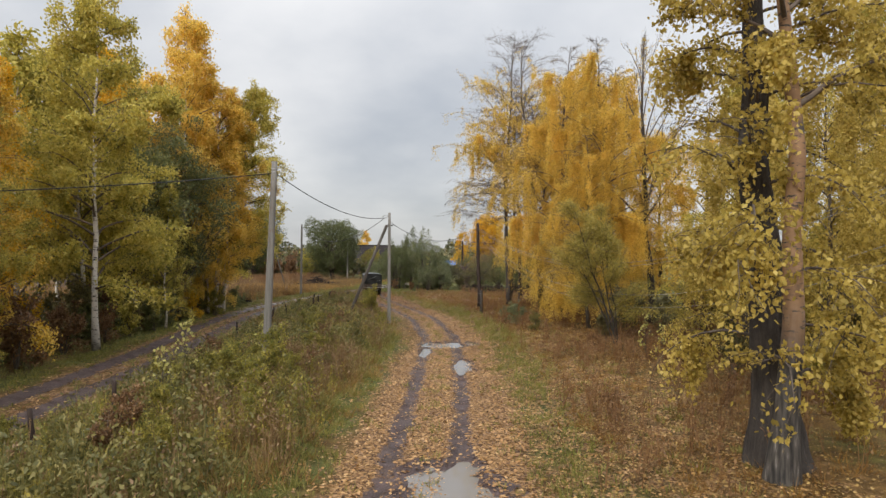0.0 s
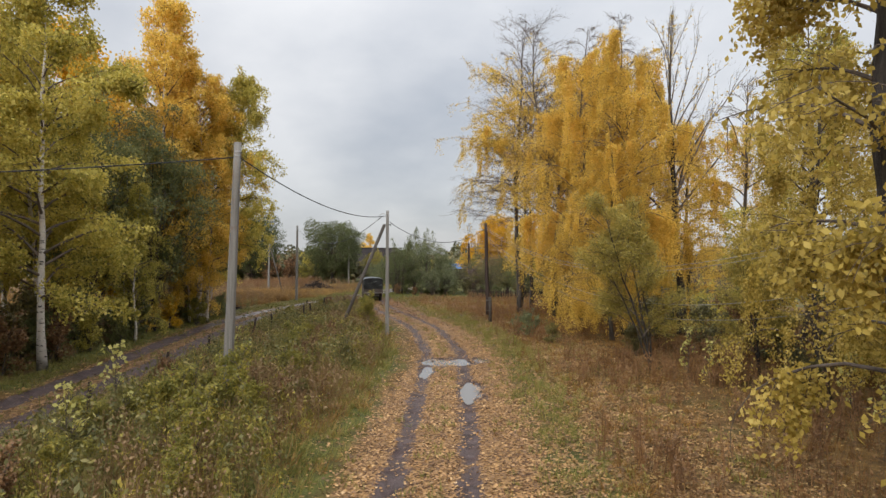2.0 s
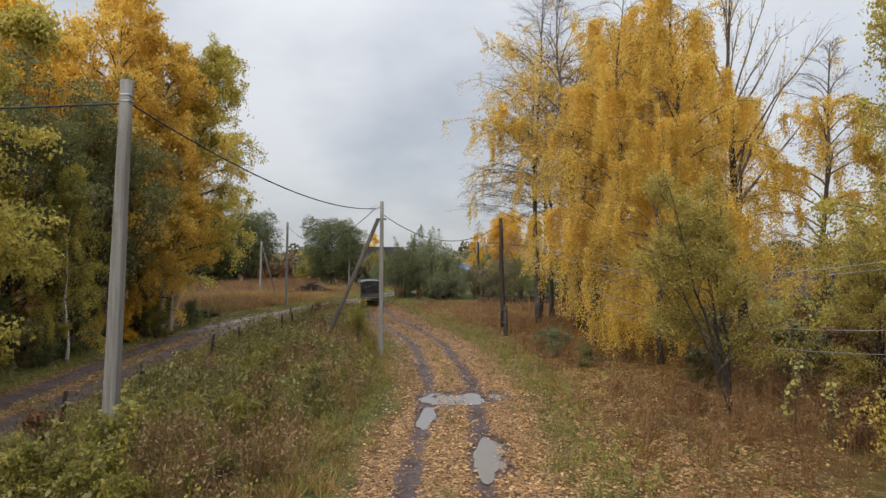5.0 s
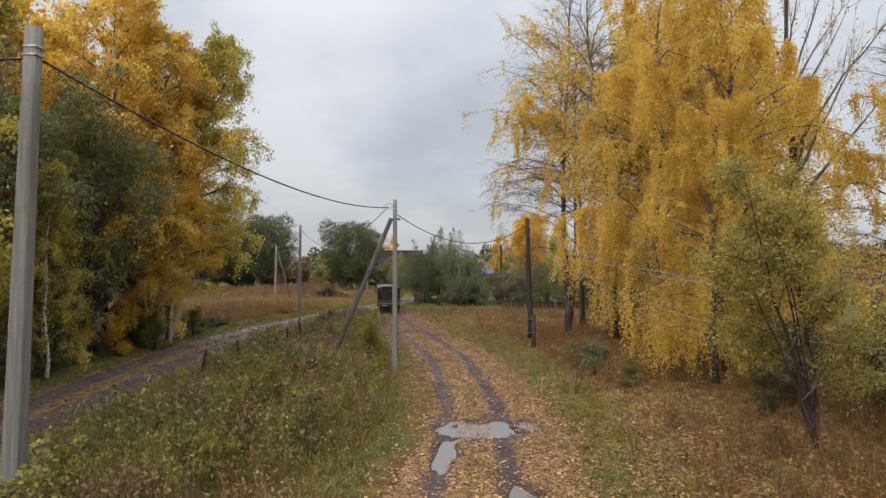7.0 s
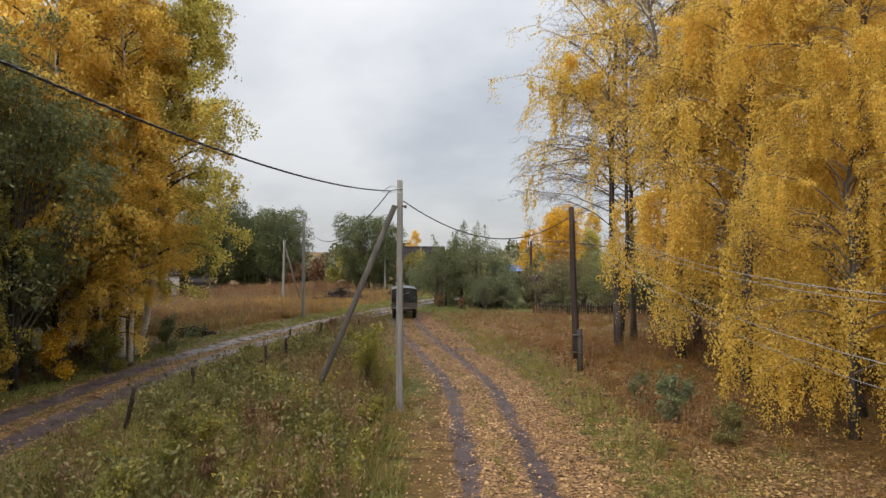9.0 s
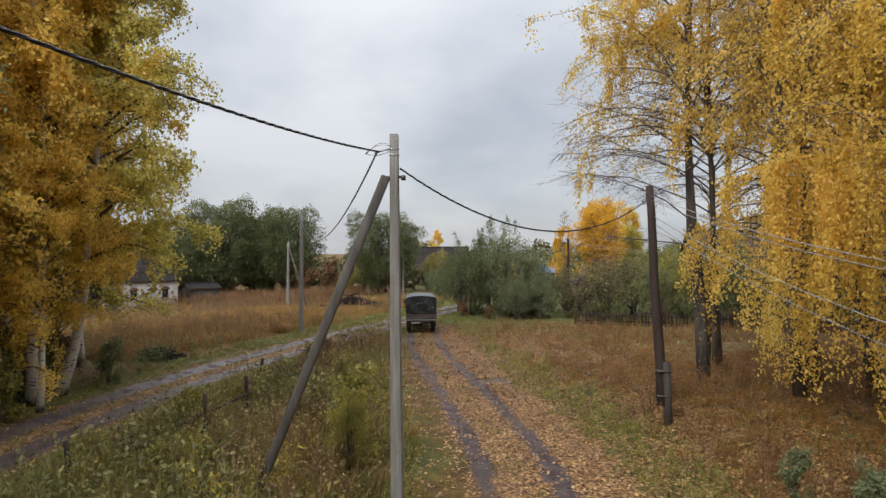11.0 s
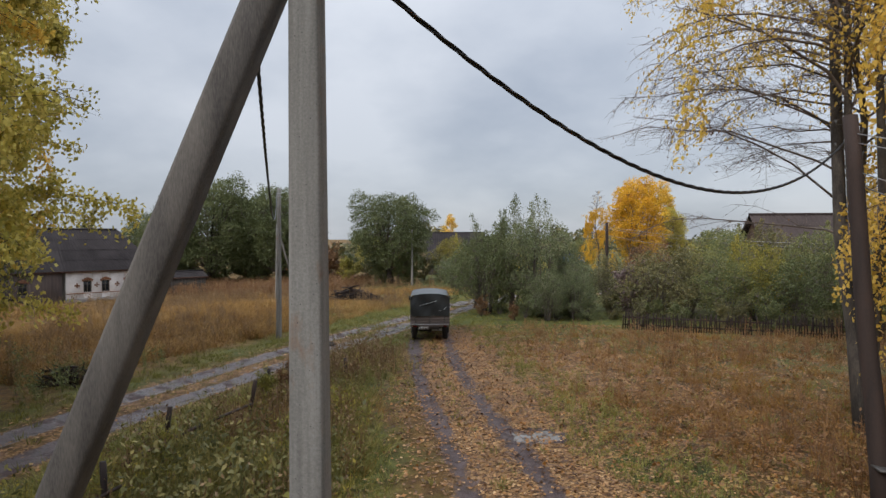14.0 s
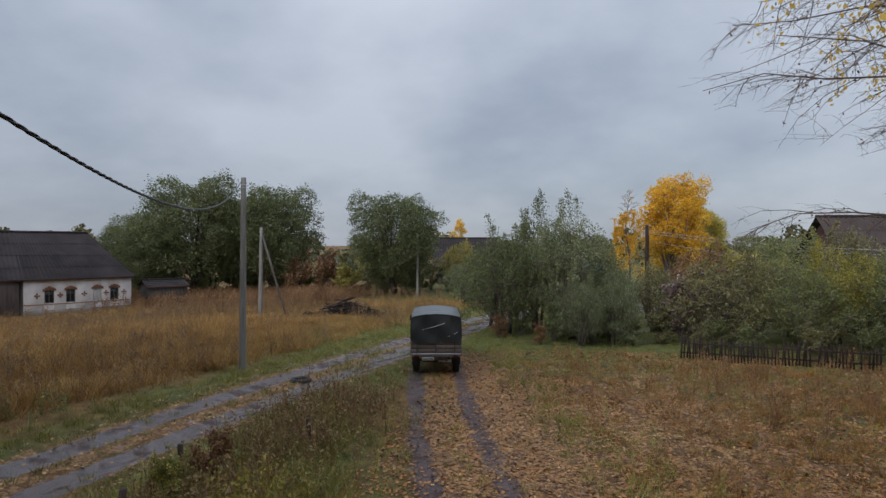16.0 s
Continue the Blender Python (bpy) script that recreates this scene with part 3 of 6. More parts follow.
def grow(seed, h, r, limbs, t0, reach, rise=40, droop=25, subs=9, sub_droop=15, strand=0.0, strands=3, leaves=20000, size=0.17,
         jitter=0.16, hang=0.0, low=0.5, stems=1, lean=0.0, leafy_from=0.25, top_bare=1.1, wood_sides=8, sub_len=1.0, stem_spread=0.14, limb_r=0.12, taper=0.62, ridge=0.0, low_bare=0.0, drape=0.0, narrow=0.62, spray=0, clump=0.0, tuft_=0.75, wob=0.12):
    """A tree: wood and leaves. t0: where the crown begins; reach: the longest limb; strand: the length of hanging twigs."""
    rs = np.random.default_rng(seed)
    wood, twigs, segs, share = Geo(), Geo(), [], []
    for st in range(stems):
        hh = h * (1 if st == 0 else rs.uniform(0.7, 0.97))
        az0, tilt = rs.uniform(0, 6.28) + st * 2.2, (lean if stems == 1 else rs.uniform(0.4, 1.3) * stem_spread)
        n = 10
        t = np.linspace(0, 1, n)
        off = np.cumsum(rs.normal(size=(n, 2)) * hh * 0.008, axis=0)
        tr = np.stack([math.cos(az0) * tilt * hh * t + off[:, 0] - off[0, 0], math.sin(az0) * tilt * hh * t + off[:, 1] - off[0, 1], hh * t * 0.98 - 0.25 * (1 - t)], -1)
        rad = r * (1 if st == 0 else 0.75) * (1 - 0.95 * t) ** 0.85
        rad[0] *= 1.4
        if ridge:
            tf = np.linspace(0, 1, 90)
            tube(wood, np.stack([np.interp(tf, t, tr[:, k]) for k in range(3)], -1), np.interp(tf, t, rad) * (1 + 0.22 * np.exp(-tf * hh / 0.6)), wood_sides, ridge=ridge)
        else:
            tube(wood, tr, rad, wood_sides)
        for i in range(max(3, limbs // stems)):
            q = ((i + rs.random()) / max(3, limbs // stems)) ** 0.9
            tt = t0 + (0.985 - t0) * q
            base = along(tr, tt)
            full = (1 - q) ** taper * (low + (1 - low) * min(1, q / 0.28)) + 0.10
            length = min(reach * 1.03, reach * full * rs.uniform(0.7, 1.15)) * (0.6 if tt < low_bare else 1.0)
            az = i * 2.399 + rs.normal() * 0.5
            e0 = radians(rise + 28 * q + rs.normal() * 7)
            e1 = e0 - radians(droop * rs.uniform(0.6, 1.3))
            pts, _ = bend(base, az, e0, e1, length, 6, rs, wob)
            rb = min(limb_r, max(0.012, np.interp(tt, t, rad) * 0.55))
            tube(twigs, pts, np.linspace(rb, 0.008, len(pts)), 5, False)
            bare = tt > top_bare or tt < low_bare
            full_ = math.exp(rs.normal() * clump)
            mark, own = len(segs), []
            for k in range(3, 6):
                if not bare:
                    segs.append((pts[k], pts[k + 1]))
            for j in range(subs):
                s = leafy_from + (1 - leafy_from) * rs.random()
                ls = (length * rs.uniform(0.22, 0.42) * (1.15 - 0.5 * s) + 0.25) * sub_len
                e = e0 + (e1 - e0) * s
                sp, _ = bend(along(pts, s), az + rs.choice((-1, 1)) * rs.uniform(0.4, 1.4), e + radians(rs.normal() * 22), e - radians(sub_droop + rs.normal() * 15), ls, 3, rs)
                tube(twigs, sp, np.linspace(0.013, 0.004, 4), 3, False)
                for _ in range(spray):
                    u = 0.2 + 0.8 * rs.random()
                    fine, _ = bend(along(sp, u), az + rs.choice((-1, 1)) * rs.uniform(0.3, 1.6), e + radians(rs.normal() * 30), e - radians(20 + rs.normal() * 25), ls * rs.uniform(0.25, 0.55), 3, rs, 0.2)
                    tube(twigs, fine, np.linspace(0.005, 0.002, 4), 3, False)
                if bare and (tt < low_bare or rs.random() < 0.96):
                    continue
                thick, before = math.exp(rs.normal() * tuft_), len(segs)
                for k in range(3):
                    segs.append((sp[k], sp[k + 1]))
                tress = rs.random() < 0.6
                for _ in range(strands if strand and tress else 0):
                    a = along(sp, 0.35 + 0.65 * rs.random())
                    down = strand * rs.uniform(0.25, 1.0) * (1 + drape * max(0.0, 1 - q / 0.4))
                    b = a + np.array([rs.normal() * 0.1 * down, rs.normal() * 0.1 * down, -down])
                    b[2] = max(b[2], 0.6 + 0.9 * rs.random())
                    segs.append((a, b))
                    if rs.random() < 0.35:
                        tube(twigs, [a, b], [0.003, 0.0015], 3, False)
                own += [thick] * (len(segs) - before)
            share += [full_] * (len(segs) - mark - len(own)) + [full_ * o for o in own]
    a, b = np.array([s[0] for s in segs]), np.array([s[1] for s in segs])
    w = (np.linalg.norm(b - a, axis=1) + 0.08) * np.array(share)
    pick = rs.choice(len(a), leaves, p=w / w.sum())
    f = rs.random((leaves, 1))
    pos = a[pick] + (b[pick] - a[pick]) * f + rs.normal(size=(leaves, 3)) * jitter
    pos = pos[pos[:, 2] > 0.15]
    crown = Geo()
    leaf_quads(crown, pos, size, rs, hang, narrow)
    return wood, twigs, crown


def lumpy(seed, h, r, crown_at, wide, high, lumps, lump, leaves, size, stems=1, fork=0.3, squash=0.85, hang=0.0, narrow=0.5, shoots=0, shoot=1.4, uneven=0.16, from_low=-0.8, thin=0.0, wood_sides=8):
    """A tree whose crown is heaped up of rounded tufts, each on a limb of its own: the crown's middle height, half width and half height; shoots stand up out of it."""
    rs = np.random.default_rng(seed)
    wood, twigs, spots, sizes = Geo(), Geo(), [], []
    feet = []
    for st in range(stems):
        a, out_ = rs.uniform(0, 6.28), (0 if stems == 1 else wide * 0.45 * rs.uniform(0.4, 1.0))
        top = np.array([math.cos(a) * out_, math.sin(a) * out_, min(h * 0.9, crown_at + high * 0.5)])
        t = np.linspace(0, 1, 8)[:, None]
        line = np.array([math.cos(a), math.sin(a), 0]) * 0.25 * (stems > 1) + (top - np.array([0, 0, -0.25])) * t + np.array([0, 0, -0.25]) + np.cumsum(rs.normal(size=(8, 3)) * 0.012 * h, axis=0) * (1, 1, 0) * t
        tube(wood, line, r * (1.25 - 1.1 * t[:, 0]), wood_sides)
        feet.append(line)
    for i in range(lumps):
        dz = from_low + (0.97 - from_low) * (i + rs.random()) / lumps
        a = i * 2.399 + rs.normal() * 0.35
        flat_ = math.sqrt(max(0.0, 1 - dz * dz))
        f = rs.uniform(0.62, 0.92) * (1 + rs.normal() * uneven)
        c = np.array([wide * flat_ * math.cos(a) * f, wide * flat_ * math.sin(a) * f, crown_at + high * dz * f])
        q = lump * rs.uniform(0.62, 1.3)
        c[2] = max(c[2], q * 0.75)
        line = feet[rs.integers(stems)]
        start = along(line, min(0.97, max(0.12, fork + 0.55 * rs.random() * max(0.1, c[2] / h))))
        mid = start * 0.45 + c * 0.55 + np.array([0, 0, -0.08 * np.linalg.norm(c - start)])
        tube(twigs, [start, start * 0.7 + mid * 0.3, mid, mid * 0.4 + c * 0.6, c], np.array([0.30, 0.25, 0.18, 0.12, 0.06]) * r, 5, False)
        for _ in range(7):
            d = rs.normal(size=3)
            d /= np.linalg.norm(d)
            tube(twigs, [c, c + d * q * 0.5 + (0, 0, 0.05), c + d * q * 0.95 * (1, 1, squash)], [0.02, 0.011, 0.004], 3, False)
        spots.append(c)
        sizes.append(q)
    spots, sizes = np.array(spots), np.array(sizes)
    w = sizes ** 2 * np.exp(rs.normal(size=lumps) * 0.25)
    pick = rs.choice(lumps, leaves, p=w / w.sum())
    d = rs.normal(size=(leaves, 3))
    d[:, 2] += 0.35
    d /= np.linalg.norm(d, axis=1, keepdims=True)
    bumps = 1 + 0.20 * np.sin(d[:, 0] * 5 + pick * 1.7) * np.sin(d[:, 1] * 5 + pick) + 0.16 * np.sin(d[:, 2] * 7 + pick * 2.3 + d[:, 0] * 4)
    rad = sizes[pick] * bumps * (0.5 + 0.5 * rs.random(leaves) ** (0.5 + thin)) * (1 + np.abs(rs.normal(size=leaves)) * 0.10)
    pos = spots[pick] + d * rad[:, None] * (1, 1, squash)
    for _ in range(shoots):
        k = rs.choice(lumps, p=np.exp(spots[:, 2] / high * 2.2) / np.exp(spots[:, 2] / high * 2.2).sum())
        a0 = spots[k] + np.array([rs.normal() * 0.5, rs.normal() * 0.5, sizes[k] * 0.4]) * sizes[k]
        sp, _ = bend(a0, rs.uniform(0, 6.28), radians(82 + rs.normal() * 6), radians(74 + rs.normal() * 14), shoot * rs.uniform(0.6, 1.25), 5, rs, 0.08)
        tube(twigs, sp, np.linspace(0.014, 0.003, 6), 3, False)
        n = int(150 * shoot)
        u = rs.random(n) ** 0.8
        at = np.stack([np.interp(u * 5, np.arange(6), sp[:, j]) for j in range(3)], -1)
        pos = np.concatenate([pos, at + rs.normal(size=(n, 3)) * (0.05 + 0.22 * (1 - u[:, None])) * shoot * 0.75])
    pos = pos[pos[:, 2] > 0.12]
    crown = Geo()
    leaf_quads(crown, pos, size, rs, hang, narrow)
    return wood, twigs, crown


def make_tree(name, label, category, bark, leaf, group="", habit=None, **kw):
    wood, twigs, crown = (habit or grow)(**kw)
    ob = thing(name, pose(0, 0, 0), label, category, group)
    part("trunk", wood, bark, ob, smooth=True)
    part("branchwork", twigs, twig_brown, ob)
    part("crown", crown, leaf, ob)
    return ob


def plant(ob, x, y, turn=0.0, scale=1.0, tall=1.0, leaf=None, label="", sink=0.05, lean=(0, 0)):
    """A copy of a tree at a place; the leaves of the copy may have a colour of their own."""
    m = pose(x, y, floor_at(x, y) - sink, lean[0], lean[1], turn) @ Matrix.Diagonal((scale, scale, scale * tall, 1))
    c = copy_thing(ob, m)
    if leaf:
        for k in c.children:
            if k.name.startswith("crown"):
                k.material_slots[0].link = "OBJECT"
                k.material_slots[0].material = leaf
    return tagged(c, label)


def settle(ob, *args, **kw):
    """Stands the pattern of a kind itself at a place."""
    x, y, turn, scale = args
    ob.matrix_basis = pose(x, y, floor_at(x, y) - 0.05, 0, 0, turn) @ Matrix.Diagonal((scale, scale, scale * kw.get("tall", 1.0), 1))
    return ob


# the wood beside the road: birches, aspens and dark alders
birch_a = make_tree("birch_tree", "tall yellow-green autumn birch with a pale spotted trunk", "tree", bark_birch, leaf_olive, "birches at the road",
                    seed=11, h=18, r=0.17, limbs=50, t0=0.18, reach=4.9, rise=32, droop=45, subs=9, strand=1.1, strands=2, leaves=46000, size=0.155, jitter=0.18, hang=0.4, low=0.85, clump=0.3)
birch_b = make_tree("birch_tree", "tall golden autumn birch with a pale spotted trunk", "tree", bark_birch, leaf_gold, "birches at the road",
                    seed=12, h=17, r=0.15, limbs=46, t0=0.10, reach=4.4, rise=40, droop=58, subs=8, strand=1.4, strands=3, leaves=32000, size=0.15, jitter=0.14, hang=0.5, low=0.8, clump=0.35)
alder = make_tree("alder_tree", "dark green alder standing in the edge of the wood", "tree", bark_dark, leaf_forest, "alders at the road", lumpy,
                  seed=13, h=15, r=0.17, crown_at=8.2, wide=3.6, high=7.4, lumps=62, lump=1.15, leaves=26000, size=0.19, stems=1, fork=0.15, thin=0.4, uneven=0.2)
filler = make_tree("birch_tree", "yellowing birch deeper in the wood", "tree", bark_birch, leaf_olive, "birches deeper in the wood",
                   seed=14, h=17, r=0.16, limbs=30, t0=0.08, reach=5.0, rise=38, droop=30, subs=5, leaves=9000, size=0.33, jitter=0.35, low=0.8, wood_sides=6)
end_birch = make_tree("birch_tree", "golden birch with drooping sprays at the wood's end", "tree", bark_birch, leaf_gold, "birches at the road",
                      seed=16, h=19.5, r=0.2, limbs=62, t0=0.28, reach=4.9, rise=32, droop=54, subs=10, strand=1.2, strands=3, leaves=54000, size=0.145, jitter=0.14, hang=0.5, low=1.0, taper=0.5, clump=0.4, tuft_=0.9)
settle(end_birch, -21.0, 50.4, 140, 1.02)
plant(end_birch, -18.4, 48.4, 250, 0.95)
plant(end_birch, -18.7, 49.9, 0, 0.97, leaf=leaf_olive, label="yellow-green birch leaning towards the road at the wood's end", lean=(-2.5, 8.5))
settle(birch_a, -17.2, 29.6, 0, 1.02, tall=1.0)
settle(birch_b, -18.6, 23.0, 40, 0.76)
settle(alder, -20.4, 38.0, 0, 0.95)
settle(filler, -25.0, 30.0, 0, 1.0)
for kind, x, y, turn, sc, leaf, label in [
        (birch_a, -20.5, 34.0, 120, 0.82, None, ""), (birch_b, -22.2, 41.5, 200, 1.18, leaf_orange, "tall orange-gold autumn birch"), (alder, -18.7, 42.4, 70, 0.85, None, ""), (birch_b, -19.6, 40.6, 130, 0.8, leaf_olive, "yellow-green autumn birch beside the road"),
        (birch_a, -20.6, 45.8, 250, 1.12, leaf_gold, "tall golden autumn birch"), (alder, -21.6, 48.2, 160, 0.85, None, ""), 
        (birch_a, -22.2, 55.5, 30, 0.9, leaf_olive, "yellow-green autumn birch at the wood's end"), (birch_a, -17.4, 47.6, 200, 0.62, leaf_gold, "golden autumn birch beside the road"), (birch_b, -21.5, 19.0, 90, 1.0, leaf_orange, "tall orange-gold autumn birch"),
        (birch_a, -18.8, 15.0, 300, 0.9, leaf_orange, "orange-gold autumn birch beside the road"), (birch_b, -19.8, 25.4, 20, 0.92, leaf_orange, "orange-gold autumn birch in the wood"), (birch_a, -19.0, 8.0, 10, 0.95, None, ""),
        (birch_b, -23.5, 51.5, 150, 1.15, leaf_olive, "tall yellow-green autumn birch"), (alder, -23.6, 55.5, 210, 0.8, None, ""), (birch_b, -18.4, 47.0, 20, 0.72, leaf_gold, "golden autumn birch beside the road"),
        (birch_b, -17.6, 38.0, 20, 0.62, leaf_olive, "young yellow-green birch beside the road"), (birch_a, -17.9, 21.0, 200, 0.6, leaf_olive, "young yellow-green birch beside the road")]:
    plant(kind, x, y, turn, sc, 1.14, leaf=leaf, label=label)
for x, y, turn, sc, leaf in [(-26, 22, 50, 1.05, leaf_orange), (-27, 38, 90, 1.1, leaf_olive), (-26, 45, 10, 1.2, leaf_orange), (-27, 52, 200, 1.15, leaf_gold), (-25, 14, 240, 1.0, leaf_olive),
                             (-30, 31, 20, 1.1, leaf_forest), (-31, 46, 310, 1.15, leaf_olive), (-31, 20, 120, 1.1, leaf_forest), (-24, 4, 70, 1.0, leaf_olive), (-29, 57, 10, 1.05, leaf_forest),
                             (-34, 38, 10, 1.0, leaf_forest), (-34, 53, 80, 1.0, leaf_forest)]:
    plant(filler, x, y, turn, sc, leaf=leaf)

# weeping birches over the track
weeping = make_tree("weeping_birch_tree", "tall weeping birch hung with golden leaves", "tree", bark_grey, leaf_gold, "weeping birches",
                    seed=21, h=21, r=0.19, limbs=56, t0=0.13, reach=5.8, rise=42, droop=66, clump=0.5, spray=1, subs=11, sub_droop=40, strand=2.6, strands=7, leaves=115000, size=0.098, jitter=0.09, hang=0.7, low=0.95, top_bare=0.86, taper=0.62, drape=0.75, limb_r=0.07, tuft_=0.95)
sparse = make_tree("weeping_birch_tree", "tall birch half bare, with thin golden hanging twigs", "tree", bark_grey, leaf_gold, "weeping birches",
                   seed=22, h=20, r=0.22, limbs=44, t0=0.2, reach=5.0, rise=40, droop=48, subs=11, sub_droop=30, strand=1.8, strands=4, spray=3, leaves=36000, size=0.12, jitter=0.10, hang=0.6, low=0.95, top_bare=0.78, drape=0.4, limb_r=0.06, clump=0.5, tuft_=0.9)
weeping_far = make_tree("weeping_birch_tree", "tall weeping birch hung with golden leaves", "tree", bark_grey, leaf_gold, "weeping birches",
                        seed=23, h=20, r=0.22, limbs=42, t0=0.1, reach=5.6, rise=45, droop=62, subs=8, sub_droop=40, strand=2.8, strands=4, leaves=40000, size=0.15, jitter=0.14, hang=0.6, low=0.95, top_bare=0.92, drape=0.6, limb_r=0.07, tuft_=0.9)
settle(weeping, 9.4, 46.4, 0, 1.03)
settle(sparse, 10.4, 55.2, 0, 1.0)
settle(weeping_far, 14.0, 47.5, 40, 1.0)
for kind, x, y, turn, sc, leaf in [(weeping, 11.2, 41.6, 110, 0.95, None), (weeping, 9.8, 39.2, 200, 0.6, None), (sparse, 10.6, 50.6, 220, 1.0, None), 
                                   (weeping_far, 12.0, 54.0, 300, 1.05, None), (weeping_far, 18.2, 35.0, 160, 0.9, leaf_olive), (weeping_far, 23.5, 30.0, 20, 0.98, leaf_olive),
                                   (weeping_far, 13.4, 24.8, 20, 0.64, leaf_poplar), (weeping_far, 16.6, 25.6, 200, 0.66, leaf_poplar), (weeping_far, 18.0, 49.0, 80, 0.8, None), (sparse, 17.8, 41.0, 200, 0.8, None),
                                   (weeping_far, 21.0, 27.0, 250, 0.9, leaf_poplar), (weeping_far, 19.0, 20.0, 130, 0.85, leaf_poplar), (weeping_far, 27.5, 37.0, 310, 0.95, leaf_gold)]:
    plant(kind, x, y, turn, sc, leaf=leaf)
bare_tree = make_tree("bare_tree", "dark leafless tree with steep forking limbs", "tree", bark_dark, leaf_gold, seed=25, h=19, r=0.26, limbs=22, t0=0.3, reach=7.5, rise=55, droop=8, subs=9,
                      sub_droop=-5, leaves=700, size=0.14, jitter=0.1, low=1.0, sub_len=0.9, spray=4)
settle(bare_tree, 15.1, 42.5, 60, 1.05)
twiggy = make_tree("bare_birch_tree", "nearly leafless birch with fine dark drooping twigs", "tree", bark_grey, leaf_rust, seed=29, h=17, r=0.2, limbs=56, t0=0.3, reach=8.4, rise=26, droop=46, subs=19,
                   sub_droop=34, spray=8, leaves=3200, size=0.075, jitter=0.06, hang=0.5, low=1.0, sub_len=0.75, limb_r=0.045, taper=0.45, wob=0.24)
settle(twiggy, 7.6, 58.4, 20, 0.97)
high_gold = make_tree("tall_birch_tree", "tall birch with bare lower limbs and a golden upper crown", "tree", bark_grey, leaf_gold, "tall birches", seed=30, h=25.5, r=0.22, limbs=84, t0=0.44, reach=6.6, rise=46, droop=70, subs=11,
                      sub_droop=34, strand=1.4, strands=4, spray=6, leaves=34000, size=0.12, jitter=0.10, hang=0.6, low=1.0, top_bare=0.76, low_bare=0.47, taper=0.36, limb_r=0.055, clump=0.6, stems=3, stem_spread=0.07, tuft_=0.9)
settle(high_gold, 6.2, 55.3, 0, 1.0)
plant(high_gold, 8.8, 52.6, 130, 0.92)

leaning = make_tree("leaning_willow_tree", "olive-green many-stemmed willow leaning towards the track", "tree", bark_dark, leaf_thin, "leaning willows", seed=27, h=8.2, r=0.065, limbs=44, t0=0.2, reach=2.7, rise=42, droop=30, subs=8,
                   leaves=36000, size=0.10, jitter=0.17, low=0.9, clump=0.4, stems=5, stem_spread=0.2, hang=0.2, narrow=0.4, limb_r=0.04)
settle(leaning, 9.4, 31.0, 0, 1.0)
leaning.matrix_basis = pose(9.4, 31.0, floor_at(9.4, 31.0) - 0.05, 3, -17, 0)
plant(leaning, 13.2, 29.0, 200, 0.75)
plant(leaning, -5.0, 42.4, 40, 0.27, leaf=leaf_bush, label="feathery green willow shrub at the concrete pole")

# the old poplar and the pale trunk grown up beside it
poplar = make_tree("poplar_tree", "old poplar with a thick black furrowed trunk and yellow-green leaves", "tree", bark_dark, leaf_poplar, seed=31, h=17, r=0.52, limbs=54, taper=0.42, t0=0.12, reach=3.7, clump=0.5, rise=28,
                   droop=72, subs=9, sub_droop=35, strand=0.9, strands=2, leaves=40000, size=0.13, jitter=0.12, limb_r=0.05, tuft_=0.9, ridge=0.045, hang=0.4, low=1.0, wood_sides=44)
settle(poplar, 8.35, 13.6, 70, 1.0)
pale_tree = make_tree("birch_tree", "pale orange-grey birch trunk close beside the poplar", "tree", bark_pale, leaf_poplar, seed=33, h=17, r=0.27, limbs=14, t0=0.5, reach=3.6, rise=35, droop=45, subs=7,
                      leaves=7000, size=0.11, jitter=0.12, hang=0.4, wood_sides=26, ridge=0.012)
settle(pale_tree, 7.85, 12.55, 0, 1.0)

# willows, sallows and other trees round the village
willow = make_tree("willow_tree", "broad round dark green willow", "tree", bark_dark, leaf_willow, "willows", lumpy, seed=41, h=12.5, r=0.32, crown_at=6.9, wide=5.3, high=5.7, lumps=62, lump=1.6, leaves=58000, size=0.2,
                   stems=3, fork=0.12, thin=0.0, uneven=0.15)
settle(willow, -42.9, 106.9, 0, 1.04)
for x, y, turn, sc, tall in [(-34.6, 108.6, 70, 0.93, 1.0), (-50.2, 107.6, 140, 0.74, 0.95), (-19.7, 108.0, 200, 0.86, 0.93), (-38.6, 110.5, 30, 0.9, 0.95), (-46.8, 104.8, 260, 0.62, 0.9)]:
    plant(willow, x, y, turn, sc, tall)
sallow = make_tree("sallow_tree", "grey-green many-stemmed sallow with feathery tips", "tree", bark_grey, leaf_sallow, "sallows", lumpy, seed=43, h=7, r=0.09, crown_at=3.5, wide=2.6, high=3.2, lumps=46, lump=0.78, leaves=15000, size=0.13,
                   stems=6, fork=0.1, narrow=0.36, shoots=16, shoot=1.7, thin=0.2, hang=-0.2)
settle(sallow, -2.45, 79.6, 0, 1.0)
thicket_bush = make_tree("leafy_bush", "dull olive many-stemmed leafy bush beside the village lane", "bush", bark_grey, leaf_thicket, "village bushes", lumpy, seed=47, h=5, r=0.06, crown_at=2.3, wide=2.3, high=2.3, lumps=40, lump=0.72, leaves=10500, size=0.13,
                         stems=5, fork=0.1, narrow=0.45, shoots=5, shoot=1.0, thin=0.1, uneven=0.2)
settle(thicket_bush, 4.9, 78.4, 0, 0.95)
